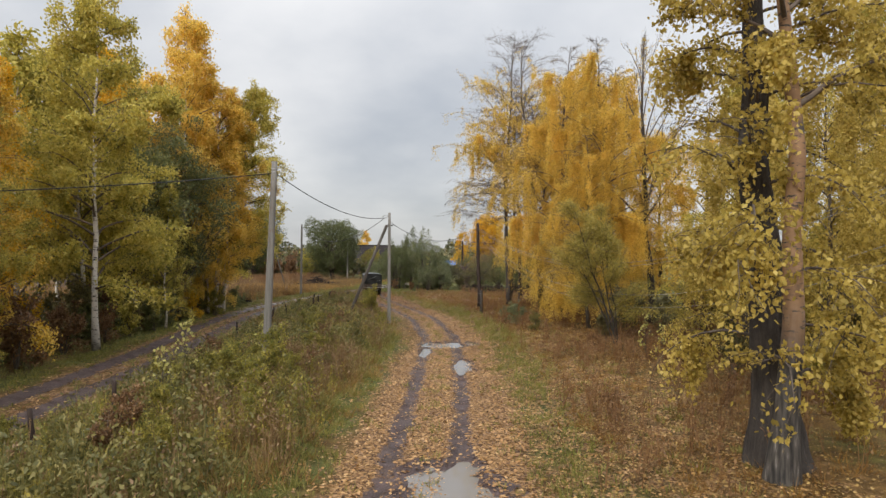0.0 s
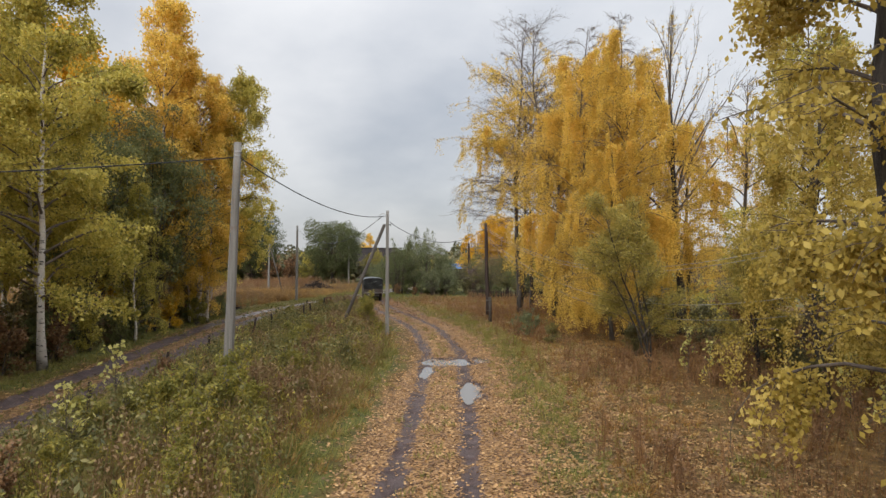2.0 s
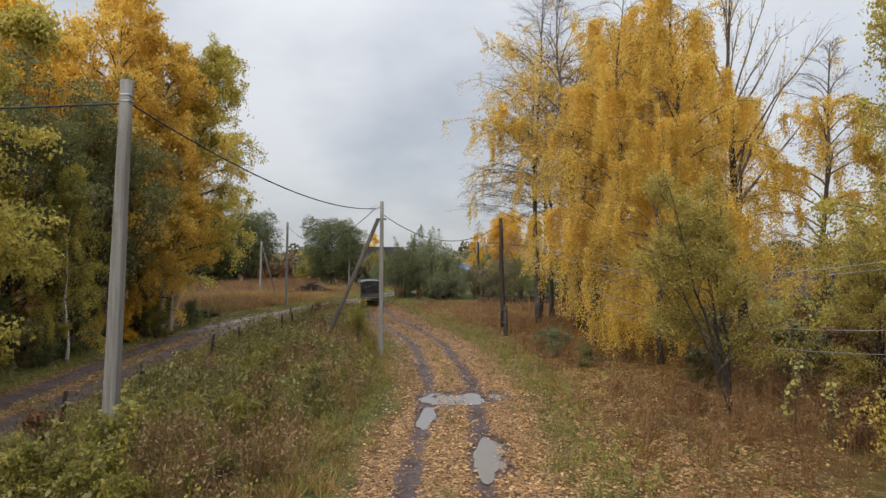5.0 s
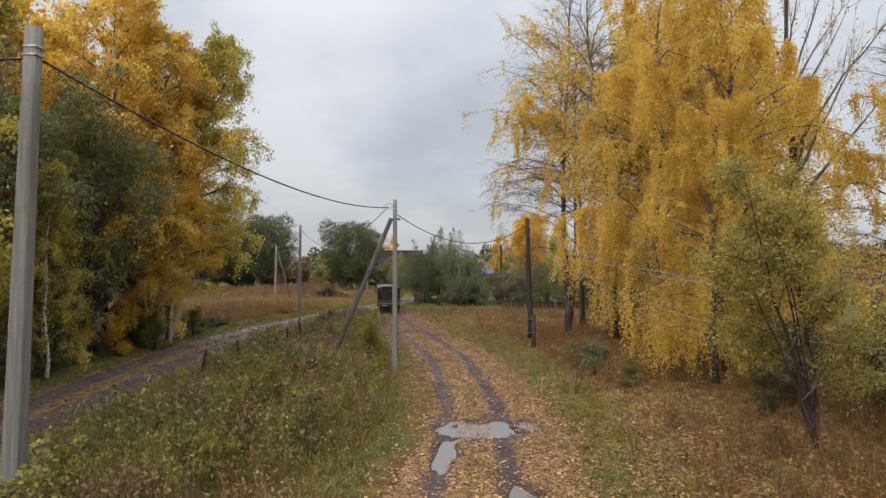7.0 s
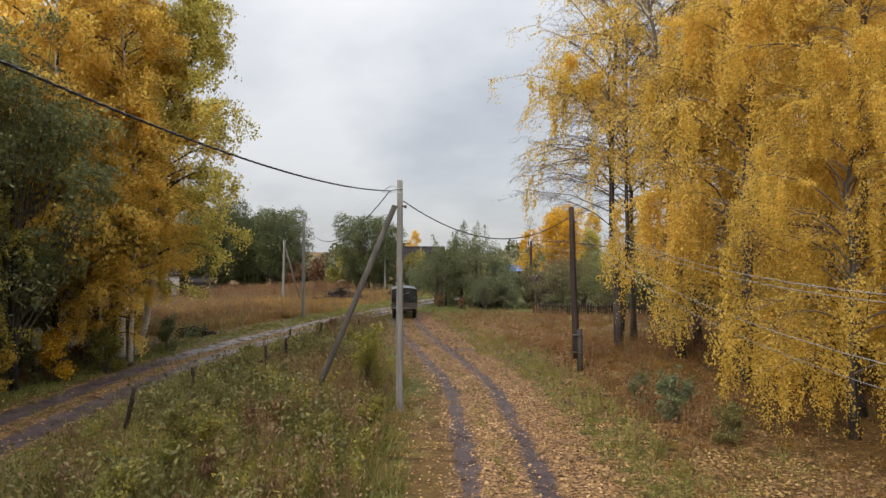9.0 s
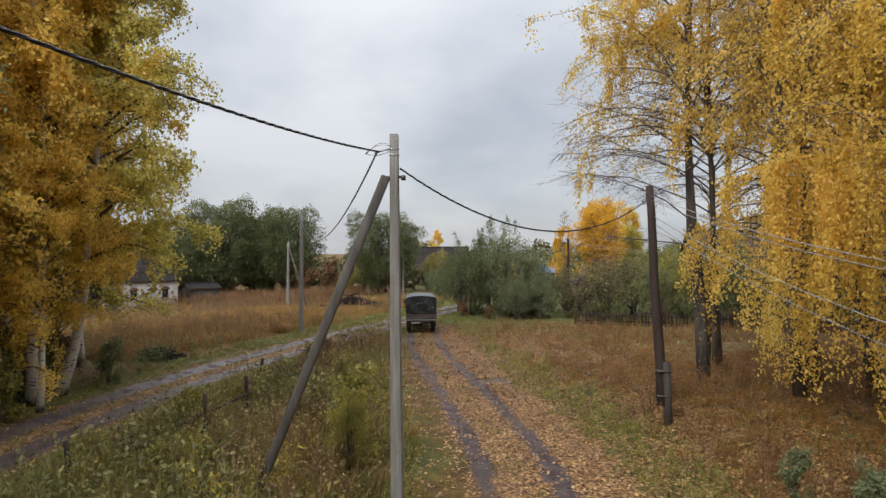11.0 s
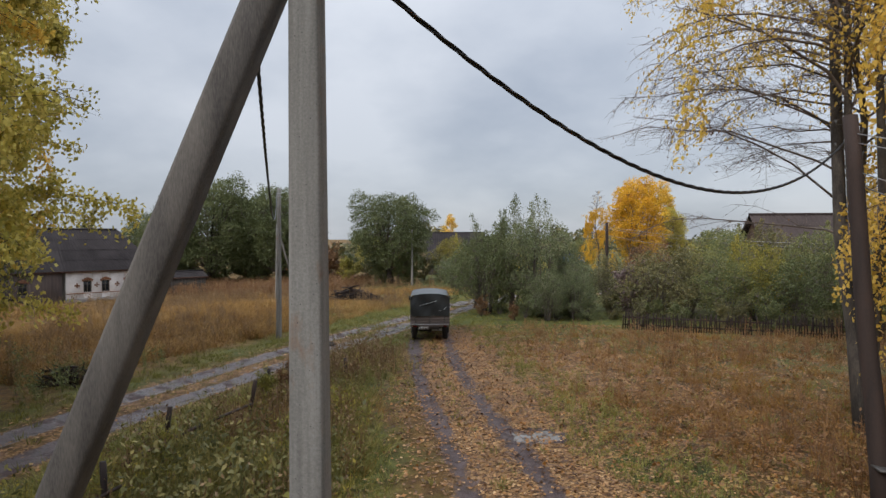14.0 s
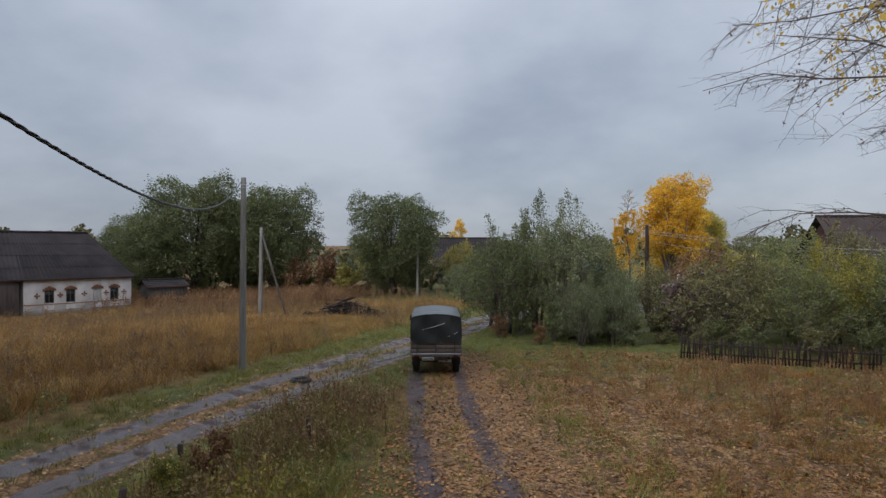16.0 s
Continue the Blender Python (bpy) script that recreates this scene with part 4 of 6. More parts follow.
for kind, x, y, turn, sc, tall, leaf in [
        (sallow, -6.1, 80.6, 90, 0.92, 0.95, leaf_willow), (sallow, -4.3, 82.4, 20, 1.0, 1.02, leaf_willow), (sallow, -0.6, 80.8, 190, 0.7, 1.0, None), (thicket_bush, -7.6, 83.8, 60, 1.05, 1.1, leaf_willow),
        (sallow, -2.0, 76.8, 250, 0.52, 0.95, None), (sallow, -0.2, 77.4, 330, 0.48, 1.0, None), (thicket_bush, 7.0, 79.6, 80, 0.95, 1.05, leaf_thicket), (thicket_bush, 8.9, 77.4, 130, 0.9, 1.0, leaf_forest),
        (thicket_bush, 11.0, 78.6, 190, 1.0, 1.1, leaf_bush), (thicket_bush, 12.8, 76.8, 330, 0.9, 1.0, leaf_willow), (thicket_bush, 14.6, 79.4, 40, 1.15, 1.1, leaf_forest), (thicket_bush, 15.2, 75.6, 20, 0.85, 1.0, leaf_willow),
        (thicket_bush, 17.4, 76.4, 240, 0.95, 1.0, leaf_forest), (thicket_bush, 18.8, 78.6, 140, 1.15, 1.1, leaf_thicket), (thicket_bush, 19.8, 74.4, 300, 0.85, 1.0, leaf_willow), (thicket_bush, 22.5, 74.2, 110, 0.9, 1.0, leaf_thicket),
        (thicket_bush, 9.8, 83.0, 10, 1.2, 1.05, leaf_forest), (thicket_bush, 5.4, 84.6, 10, 0.9, 1.2, leaf_rust), (thicket_bush, 2.6, 82.6, 240, 0.85, 1.0, leaf_thicket), (thicket_bush, 13.6, 84.0, 100, 1.1, 1.2, leaf_thicket),
        (thicket_bush, -9.4, 112, 20, 1.1, 1.0, leaf_willow), (thicket_bush, -14.0, 115, 70, 1.2, 1.0, leaf_bush), (thicket_bush, -11.6, 101.5, 170, 0.8, 0.9, leaf_sallow)]:
    plant(kind, x, y, turn, sc, tall, leaf=leaf)
golden = make_tree("golden_tree", "bright golden round-crowned tree in the village", "tree", bark_birch, leaf_orange, "golden village trees", lumpy, seed=49, h=12, r=0.16, crown_at=7.3, wide=2.7, high=4.7, lumps=70, lump=0.98, leaves=30000, size=0.18,
                   stems=2, fork=0.12, thin=0.2)
settle(golden, 7.3, 102.5, 0, 1.0)
plant(golden, 11.8, 108.0, 120, 0.55, 1.35, leaf=leaf_olive, label="small yellow-olive tree in the village")
plant(sparse, 3.4, 100.5, 100, 0.5, leaf=leaf_orange, label="slim half-bare orange birch in the village")
plant(filler, 15.5, 132, 50, 0.72, leaf=leaf_gold)
plant(filler, -23, 175, 50, 0.62, leaf=leaf_gold)
far_tree = make_tree("village_tree", "broad leafy tree at the village edge", "tree", bark_dark, leaf_willow, "far village trees", lumpy, seed=45, h=11, r=0.25, crown_at=5.8, wide=4.6, high=5.0, lumps=46, lump=1.4, leaves=9000, size=0.42,
                     stems=3, fork=0.12, wood_sides=5)
settle(far_tree, 62, 128, 0, 0.75)
for k, (x, y, sc, leaf) in enumerate([(-8, 118, 0.55, leaf_sallow), (-4, 112, 0.5, leaf_olive), (9, 112, 0.6, leaf_bush), (14, 108, 0.55, leaf_olive), (20, 112, 0.7, leaf_sallow), (26, 106, 0.6, leaf_olive),
                                      (34, 112, 0.7, leaf_willow), (42, 104, 0.7, leaf_olive), (-28, 128, 0.7, leaf_olive), (-10, 140, 0.7, leaf_willow), (4, 136, 0.6, leaf_forest), (24, 135, 0.8, leaf_forest), (50, 120, 0.8, leaf_gold)]):
    plant(far_tree, x, y, 47 * k, sc, leaf=leaf)

# bushes
bush = make_tree("bush", "bushy olive-green shrub turning yellow", "bush", bark_grey, leaf_bush, "bushes", seed=51, h=3.2, r=0.04, limbs=36, t0=0.06, reach=1.3, rise=40, droop=15, subs=4, leaves=3800, size=0.14, jitter=0.10, tuft_=0.8,
                 low=0.9, stems=6, stem_spread=0.3, wood_sides=5)
settle(bush, -5.3, 43.4, 0, 0.75)
for x, y, turn, sc, leaf, label in [
        (5.2, 40.2, 100, 0.72, leaf_sallow, "spreading grey-green shrub beside the track"), (6.2, 38.6, 200, 0.55, leaf_weed, "low dull green shrub beside the track"), (4.5, 42.6, 300, 0.5, leaf_sallow, "spreading grey-green shrub beside the track"), (-5.4, 17.4, 15, 0.72, None, ""), (-6.6, 18.8, 75, 0.75, None, ""), (-4.6, 14.6, 15, 0.5, None, ""), (-7.5, 14.0, 35, 0.6, leaf_rust, "rust-brown shrub with thin leaves"), (-5.2, 26.5, 135, 0.5, None, ""), (-7.0, 33.0, 215, 0.55, None, ""), (-6.0, 37.0, 95, 0.5, leaf_rust, "rust-brown shrub with thin leaves"), (-8.6, 41.0, 95, 0.45, None, ""), (-4.7, 22.5, 190, 0.45, leaf_rust, "rust-brown shrub with thin leaves"), (-6.0, 21.2, 15, 0.9, None, ""), (-7.0, 21.0, 115, 0.7, None, ""), (-5.1, 20.4, 215, 0.62, None, ""), (-7.3, 24.5, 30, 0.62, None, ""), (-6.0, 20.5, 80, 0.55, None, ""), (-8.3, 18.0, 130, 0.6, None, ""), (-6.6, 30.5, 10, 0.6, None, ""), (-8.0, 35.0, 60, 0.55, None, ""),
        (-5.0, 16.0, 200, 0.5, None, ""), (-9.6, 12.5, 250, 0.6, None, ""), (-3.9, 38.0, 300, 0.5, None, ""),
        (11.5, 36.0, 90, 1.3, leaf_thicket, "dull brown-green shrub in the thicket"), (13.0, 33.5, 50, 1.2, leaf_thicket, "dull brown-green shrub in the thicket"), (15.2, 31.0, 140, 1.1, leaf_thicket, "dull brown-green shrub in the thicket"), (17.4, 30.0, 220, 1.2, leaf_thicket, "dull brown-green shrub in the thicket"), (20.4, 31.5, 300, 1.3, leaf_thicket, "dull brown-green shrub in the thicket"), (12.6, 25.0, 10, 0.8, leaf_thicket, "dull brown-green shrub in the thicket"), (15.8, 24.0, 110, 0.9, leaf_thicket, "dull brown-green shrub in the thicket"), (19.0, 27.0, 190, 1.1, leaf_thicket, "dull brown-green shrub in the thicket"), (9.6, 34.0, 70, 0.7, leaf_thicket, "dull brown-green shrub in the thicket"), (12.5, 39.0, 140, 1.2, leaf_rust, "rust-brown shrub with thin leaves"), (15.5, 37.0, 240, 1.3, leaf_olive, ""), (18.5, 33.5, 310, 1.3, leaf_rust, "rust-brown shrub with thin leaves"), (21.5, 38.0, 70, 1.4, leaf_forest, "dark green shrub in the thicket"), (20.0, 43.0, 20, 1.5, leaf_forest, "dark green shrub in the thicket"), (14.0, 47.0, 80, 1.2, leaf_rust, "rust-brown shrub with thin leaves"), (23.5, 34.5, 170, 1.3, leaf_rust, "rust-brown shrub with thin leaves"), (25.5, 40.0, 270, 1.6, leaf_olive, ""), (23.0, 47.0, 30, 1.6, leaf_olive, ""), (17.5, 52.0, 130, 1.3, leaf_rust, "rust-brown shrub with thin leaves"), (28.0, 45.0, 230, 1.7, leaf_forest, "dark green shrub in the thicket"), (11.2, 27.5, 230, 0.7, leaf_rust, "rust-brown shrub with thin leaves"), (16.5, 28.0, 330, 1.0, leaf_olive, ""), (13.5, 20.0, 60, 0.8, leaf_olive, ""), (14.5, 33.0, 20, 1.2, leaf_rust, "rust-brown shrub with thin leaves"), (17.0, 40.0, 50, 1.3, leaf_rust, "rust-brown shrub with thin leaves"),
        (3.4, 75.6, 0, 0.62, leaf_thicket, "dull brown-green shrub behind the fence"), (5.6, 75.0, 67, 0.68, leaf_forest, "dark green shrub behind the fence"), (8.0, 74.4, 134, 0.74, leaf_thicket, "dull brown-green shrub behind the fence"), (10.3, 74.0, 201, 0.80, leaf_forest, "dark green shrub behind the fence"), (12.6, 73.2, 268, 0.62, leaf_thicket, "dull brown-green shrub behind the fence"), (14.9, 72.8, 335, 0.68, leaf_forest, "dark green shrub behind the fence"), (17.2, 72.0, 42, 0.74, leaf_thicket, "dull brown-green shrub behind the fence"), (19.4, 71.4, 109, 0.80, leaf_forest, "dark green shrub behind the fence"), (21.6, 70.8, 176, 0.62, leaf_thicket, "dull brown-green shrub behind the fence"), (4.5, 76.8, 243, 0.68, leaf_forest, "dark green shrub behind the fence"), (9.2, 75.8, 310, 0.74, leaf_thicket, "dull brown-green shrub behind the fence"), (13.8, 74.6, 17, 0.80, leaf_forest, "dark green shrub behind the fence"), (18.4, 73.4, 84, 0.62, leaf_thicket, "dull brown-green shrub behind the fence"), (3.3, 78.6, 30, 1.5, leaf_purple, "bare purple-brown shrub at the fence"),
        (-27.2, 106.0, 0, 2.1, leaf_rust, "reddish-brown shrub with bare tips"), (-30.2, 106.0, 60, 2.0, leaf_rust, "reddish-brown shrub with bare tips"),
        (-23.8, 104.0, 90, 1.5, leaf_bush, "light green rounded leafy shrub"), (-6.4, 79.0, 40, 0.6, leaf_rust, "low rust-brown shrub with dry leaves"), (-4.0, 76.8, 140, 0.5, leaf_rust, "low rust-brown shrub with dry leaves"), (-3.4, 78.0, 20, 0.90, leaf_willow, "dark green shrub under the sallows"), (-1.4, 77.4, 100, 0.85, leaf_sallow, "grey-green shrub under the sallows"), (0.6, 77.2, 200, 0.85, leaf_sallow, "grey-green shrub under the sallows"), (2.0, 78.4, 300, 0.90, leaf_thicket, "dull brown-green shrub under the sallows"), (-5.2, 79.8, 60, 0.85, leaf_willow, "dark green shrub under the sallows"), (-0.4, 78.6, 160, 1.00, leaf_willow, "dark green shrub under the sallows"), (-2.4, 79.6, 260, 1.00, leaf_willow, "dark green shrub under the sallows"),
        (-13.0, 107.0, 10, 1.3, leaf_willow, ""), (-19.0, 107.0, 0, 1.3, leaf_willow, "dark green shrub under the willows"), (-21.2, 107.5, 90, 1.2, leaf_willow, "dark green shrub under the willows"), (-17.6, 108.0, 200, 1.1, leaf_willow, "dark green shrub under the willows"), (-45.0, 106.5, 20, 1.3, leaf_willow, "dark green shrub under the willows"), (-41.5, 107.0, 140, 1.2, leaf_willow, "dark green shrub under the willows"), (-37.0, 108.0, 260, 1.3, leaf_willow, "dark green shrub under the willows"), (-33.5, 108.5, 30, 1.3, leaf_willow, "dark green shrub under the willows"), (-48.0, 107.0, 77, 1.2, leaf_willow, "dark green shrub under the willows"), (-18.2, 52.0, 10, 0.8, leaf_forest, "dark green shrub under the birches"), (-17.9, 31.5, 10, 0.9, leaf_rust, "rust-brown shrub under the birches"), (-18.6, 41.0, 110, 1.0, leaf_gold, "golden shrub under the birches"), (-17.6, 23.0, 210, 0.8, leaf_olive, "yellow-green shrub under the birches"), (-17.5, 46.0, 60, 0.9, leaf_bush, ""), (-17.8, 37.0, 160, 0.9, leaf_forest, "dark green shrub under the birches"),
        (-18.2, 26.0, 260, 0.9, leaf_rust, "rust-brown shrub under the birches"), (-17.6, 24.4, 30, 1.25, leaf_rust, "rust-brown shrub under the birches"), (-18.0, 28.2, 80, 1.05, leaf_rust, "rust-brown shrub under the birches"), (-18.4, 31.8, 150, 1.1, leaf_forest, "dark green shrub under the birches"), (-18.0, 34.4, 200, 1.0, leaf_olive, "yellow-green shrub under the birches"), (-18.4, 39.2, 300, 1.1, leaf_forest, "dark green shrub under the birches"), (-18.6, 44.2, 20, 1.0, leaf_orange, "orange shrub under the birches"), (-18.8, 48.4, 120, 1.2, leaf_forest, "dark green shrub under the birches"), (-19.2, 50.6, 210, 1.1, leaf_rust, "rust-brown shrub under the birches"), (-18.0, 19.0, 60, 0.9, leaf_forest, "dark green shrub under the birches")]:
    plant(bush, x, y, turn, sc, leaf=leaf, label=label)

# poplar saplings with large pale leaves
leaf_pale = leaf_material("leaf_pale", [(0.1, (0.26, 0.25, 0.06)), (0.5, (0.44, 0.40, 0.115)), (0.9, (0.58, 0.52, 0.20))], 0.45)
sapling = make_tree("poplar_sapling", "thin poplar sapling with a few large pale yellow leaves", "sapling", bark_grey, leaf_pale, "poplar saplings", seed=53, h=2.3, r=0.018, limbs=9, t0=0.3, reach=0.6, rise=50, droop=30, subs=3, leaves=70, size=0.15,
                    jitter=0.07, hang=0.3, low=0.9, wood_sides=5, limb_r=0.01, narrow=0.75)
settle(sapling, -8.4, 19.4, 0, 1.0)
for x, y, turn, sc in [(9.9, 28.0, 70, 0.95), (10.4, 27.2, 160, 0.75), (-6.9, 23.4, 40, 0.8), (-7.6, 16.2, 250, 0.85), (10.9, 18.4, 310, 0.8), (-9.0, 30.5, 100, 0.7), (12.4, 22.0, 20, 0.9)]:
    plant(sapling, x, y, turn, sc)

# dark undergrowth inside the wood, and below and behind the willows
rw = np.random.default_rng(62)
for k in range(18):
    plant(bush, rw.uniform(-25, -19.6), 6 + 2.6 * k + rw.normal() * 0.6, rw.uniform(0, 360), rw.uniform(1.2, 1.8), leaf=(leaf_forest, leaf_thicket, leaf_rust)[k % 3], label="dark undergrowth shrub inside the wood")
for k in range(26):
    bx = -54 + 1.75 * k + rw.normal() * 0.4
    plant(bush, bx, 109.5 + rw.uniform(0, 4.5) + 1.5 * (bx > -24), rw.uniform(0, 360), rw.uniform(1.3, 1.9), 0.85, leaf=(leaf_willow, leaf_thicket, leaf_willow, leaf_rust)[k % 4], label="dark undergrowth shrub below the willows")

# low shrubs all over the verge between road and track
rv = np.random.default_rng(61)
for k in range(34):
    by = rv.uniform(9, 57)
    bx = rv.uniform(-11.2, -4.2) - 1.2 * step(by, 36, 50)
    away = line_distance(np.array([bx]), np.array([by]), TRACK_LINE)[0]
    if away < -3.4 and math.hypot(bx + 4, by - 41) > 1.6:
        plant(bush, bx, by, rv.uniform(0, 360), rv.uniform(0.28, 0.6), leaf=(None, leaf_weed, leaf_bush, leaf_rust)[k % 4], label=("", "", "", "rust-brown shrub with thin leaves")[k % 4])

# ---------------------------------------------------------------- poles and cables
def concrete_pole(x, y, top, foot=(0, 0), w=0.24, label="grey concrete power pole", group="power poles"):
    z0 = floor_at(x + foot[0], y + foot[1]) - 0.2
    ob = thing("power_pole", pose(x + foot[0], y + foot[1], z0), label, "power pole", group)
    g = Geo()
    n = 9
    a, b = np.array([0, 0, 0.0]), np.array([-foot[0], -foot[1], top - z0])
    ring = np.array([(-1, -0.84), (-0.86, -1), (0.86, -1), (1, -0.84), (1, 0.84), (0.86, 1), (-0.86, 1), (-1, 0.84)])
    v = []
    for k in range(n):
        t = k / (n - 1)
        c, s = a + (b - a) * t, w * (0.62 - 0.2 * t)
        for u, q in ring:
            v.append((c[0] + u * s * 0.95, c[1] + q * s * 0.75, c[2]))
    m = len(ring)
    quads = [(k * m + j, k * m + (j + 1) % m, (k + 1) * m + (j + 1) % m, (k + 1) * m + j) for k in range(n - 1) for j in range(m)]
    last = (n - 1) * m
    g.add(v, quads, [(last, last + j, last + j + 1) for j in range(1, m - 1)])
    part("shaft", g, concrete, ob)
    for dz in (0.30, 0.42):
        c = b - np.array([0, 0, dz])
        part("clamp_band", block(Geo(), c, (w * 0.88, w * 0.72, 0.03), 0.004), wire_grey, ob, "bright steel strap")
    return ob


p1 = concrete_pole(-6.22, 22.33, 8.52, (-0.3, 0.0))
p2 = concrete_pole(-3.57, 41.05, 7.75, (0.02, 0.0), 0.205, label="grey concrete power pole with a slanting brace")
p5 = concrete_pole(-16.17, 68.5, 8.05, (-0.05, 0.0), 0.22)
p6 = concrete_pole(-24.85, 87.35, 6.56, (-0.1, 0.0), 0.24, label="grey concrete power pole with a slanting brace")
p7 = concrete_pole(-17.0, 105.8, 6.4, (0, 0), 0.2)


def brace(pole, a, b, w=0.2):
    base = pole.matrix_basis.translation
    g = Geo()
    a, b = Vector(a) - base, Vector(b) - base
    d = b - a
    block(g, (0, 0, d.length / 2), (w, w * 0.85, d.length), 0.025, Matrix.Translation(a) @ d.to_track_quat("Z", "Y").to_matrix().to_4x4())
    part("brace", g, brace_concrete, pole, "dark weathered slanting brace")
    s = Geo()
    block(s, (b.x + 0.12, b.y, b.z - 0.02), (0.42, 0.06, 0.05), 0.008)
    block(s, (b.x + 0.36, b.y - 0.02, b.z - 0.04), (0.08, 0.1, 0.1), 0.01)
    part("bracket", s, steel, pole, "dark steel bracket")


brace(p2, (-6.5, 40.4, 0.0), (-3.74, 41.05, 6.9), 0.22)
brace(p6, (-23.1, 88.2, -0.7), (-24.75, 87.35, 5.9), 0.18)


def wooden_pole(x, y, top, foot, z_from, r=0.12, stub=True):
    z0 = floor_at(x + foot[0], y + foot[1])
    ob = thing("wooden_pole", pose(x + foot[0], y + foot[1], z0), "dark weathered wooden power pole bolted to a short post", "power pole", "wooden poles")
    g = Geo()
    a, b = np.array([0, 0, z_from]), np.array([-foot[0], -foot[1], top - z0])
    t = np.linspace(0, 1, 8)[:, None]
    pts = a + (b - a) * t
    pts[:, 0] += 0.02 * np.sin(np.arange(8) * 1.3)
    tube(g, pts, np.linspace(r * 1.15, r * 0.85, 8), 10)
    part("shaft", g, pole_wood, ob, smooth=True)
    if stub:
        s = Geo()
        tube(s, [(0.17, -0.05, -0.3), (0.15, -0.04, 0.9), (0.14, -0.03, 1.85)], [0.14, 0.13, 0.12], 8)
        part("stub_post", s, stub_wood, ob, "short dark grey stub post", True)
        for dz in (0.85, 1.6):
            part("wire_binding", block(Geo(), (0.06, -0.03, dz), (0.42, 0.3, 0.04), 0.006), steel, ob, "rusty wire binding")
    for dz, sx in ((0.15, -1), (0.3, 1), (0.55, -1), (0.7, 1)):
        hk = Geo()
        tube(hk, [b + np.array([0, 0, -dz]), b + np.array([sx * 0.2, 0, -dz]), b + np.array([sx * 0.22, 0, -dz + 0.1])], [0.012, 0.012, 0.02], 5)
        part("insulator_hook", hk, steel, ob)
    return ob


p3 = wooden_pole(2.92, 49.16, 7.42, (0.15, -0.9), 0.55, 0.14)
p4 = wooden_pole(2.63, 86.5, 6.58, (0.05, 0.0), 0.3, 0.13)
pr = wooden_pole(15.6, 13.0, 9.2, (0.0, 0.0), 0.3, 0.13)
pl = concrete_pole(-45.0, 5.0, 8.2, (0.0, 0.0))


def hung(name, a, b, sag, r, mat, label, twist=False):
    a, b = np.array(a, float), np.array(b, float)
    t = np.linspace(0, 1, 25)[:, None]
    pts = a + (b - a) * t
    pts[:, 2:] -= sag * 4 * t * (1 - t)
    g = Geo()
    if twist:
        n = 260
        tt = np.linspace(0, 1, n)[:, None]
        pp = a + (b - a) * tt
        pp[:, 2:] -= sag * 4 * tt * (1 - tt)
        length = np.linalg.norm(b - a)
        for ph in (0, 2.1, 4.2):
            q = pp.copy()
            ang = tt[:, 0] * length * 9 + ph
            side = np.cross((b - a) / length, (0, 0, 1))
            q += np.cos(ang)[:, None] * side * r * 0.75
            q[:, 2] += np.sin(ang) * r * 0.75
            tube(g, q, np.full(n, r * 0.72), 4)
    else:
        tube(g, pts, np.full(25, r), 5)
    return solid(name, g, mat, label, "cable", "overhead cables", smooth=True)


BUNDLE = "black twisted overhead cable between the poles"
hung("overhead_cable", (-6.3, 22.35, 8.15), (-3.86, 40.95, 7.39), 0.63, 0.015, cable_black, BUNDLE, True)
hung("overhead_cable", (-6.3, 22.3, 8.05), (-44.9, 5.0, 7.9), 1.6, 0.015, cable_black, BUNDLE, True)
hung("overhead_cable", (-3.46, 41.1, 7.06), (2.8, 49.1, 6.95), 1.12, 0.015, cable_black, BUNDLE, True)
hung("overhead_cable", (-3.9, 40.95, 7.38), (-16.25, 68.4, 7.85), 1.69, 0.015, cable_black, BUNDLE, True)
for rise_, out_ in ((0.12, 0.0), (0.16, 0.05), (-0.08, 0.02)):
    jump = Geo()
    t = np.linspace(0, 1, 10)
    tube(jump, np.stack([-4.15 + 0.6 * t, np.full(10, 40.97 + out_), 7.36 + 0.1 * t + rise_ * np.sin(t * np.pi)], -1), np.full(10, 0.008), 4)
    solid("jumper_wire", jump, wire_grey, "grey looped jumper wire at the concrete pole", "wire", "jumper wires")
jump = Geo()
tube(jump, [(-3.95, 40.95, 7.36), (-3.75, 40.97, 7.42), (-3.6, 41.0, 7.45)], [0.02, 0.02, 0.02], 5)
solid("cable_clamp", jump, wire_grey, "grey clamp holding the cable to the concrete pole", "clamp")
WIRE = "thin bare grey wire between the poles"
for dz, end, sag in ((-0.15, (15.5, 13.0, 9.0), 3.55), (-0.3, (15.7, 13.0, 8.9), 3.6), (-0.75, (15.5, 13.0, 7.3), 4.0), (-0.95, (15.7, 13.0, 6.9), 4.3)):
    hung("overhead_wire", (2.92, 49.16 - dz * 0.12, 7.3 + dz), end, sag, 0.010, wire_grey, WIRE)
for dz, sag in ((-0.25, 0.9), (-0.4, 1.0), (-0.9, 1.2)):
    hung("overhead_wire", (2.63, 86.5, 6.5 + dz), (27, 77, 5.8 + dz), sag, 0.010, wire_grey, WIRE)

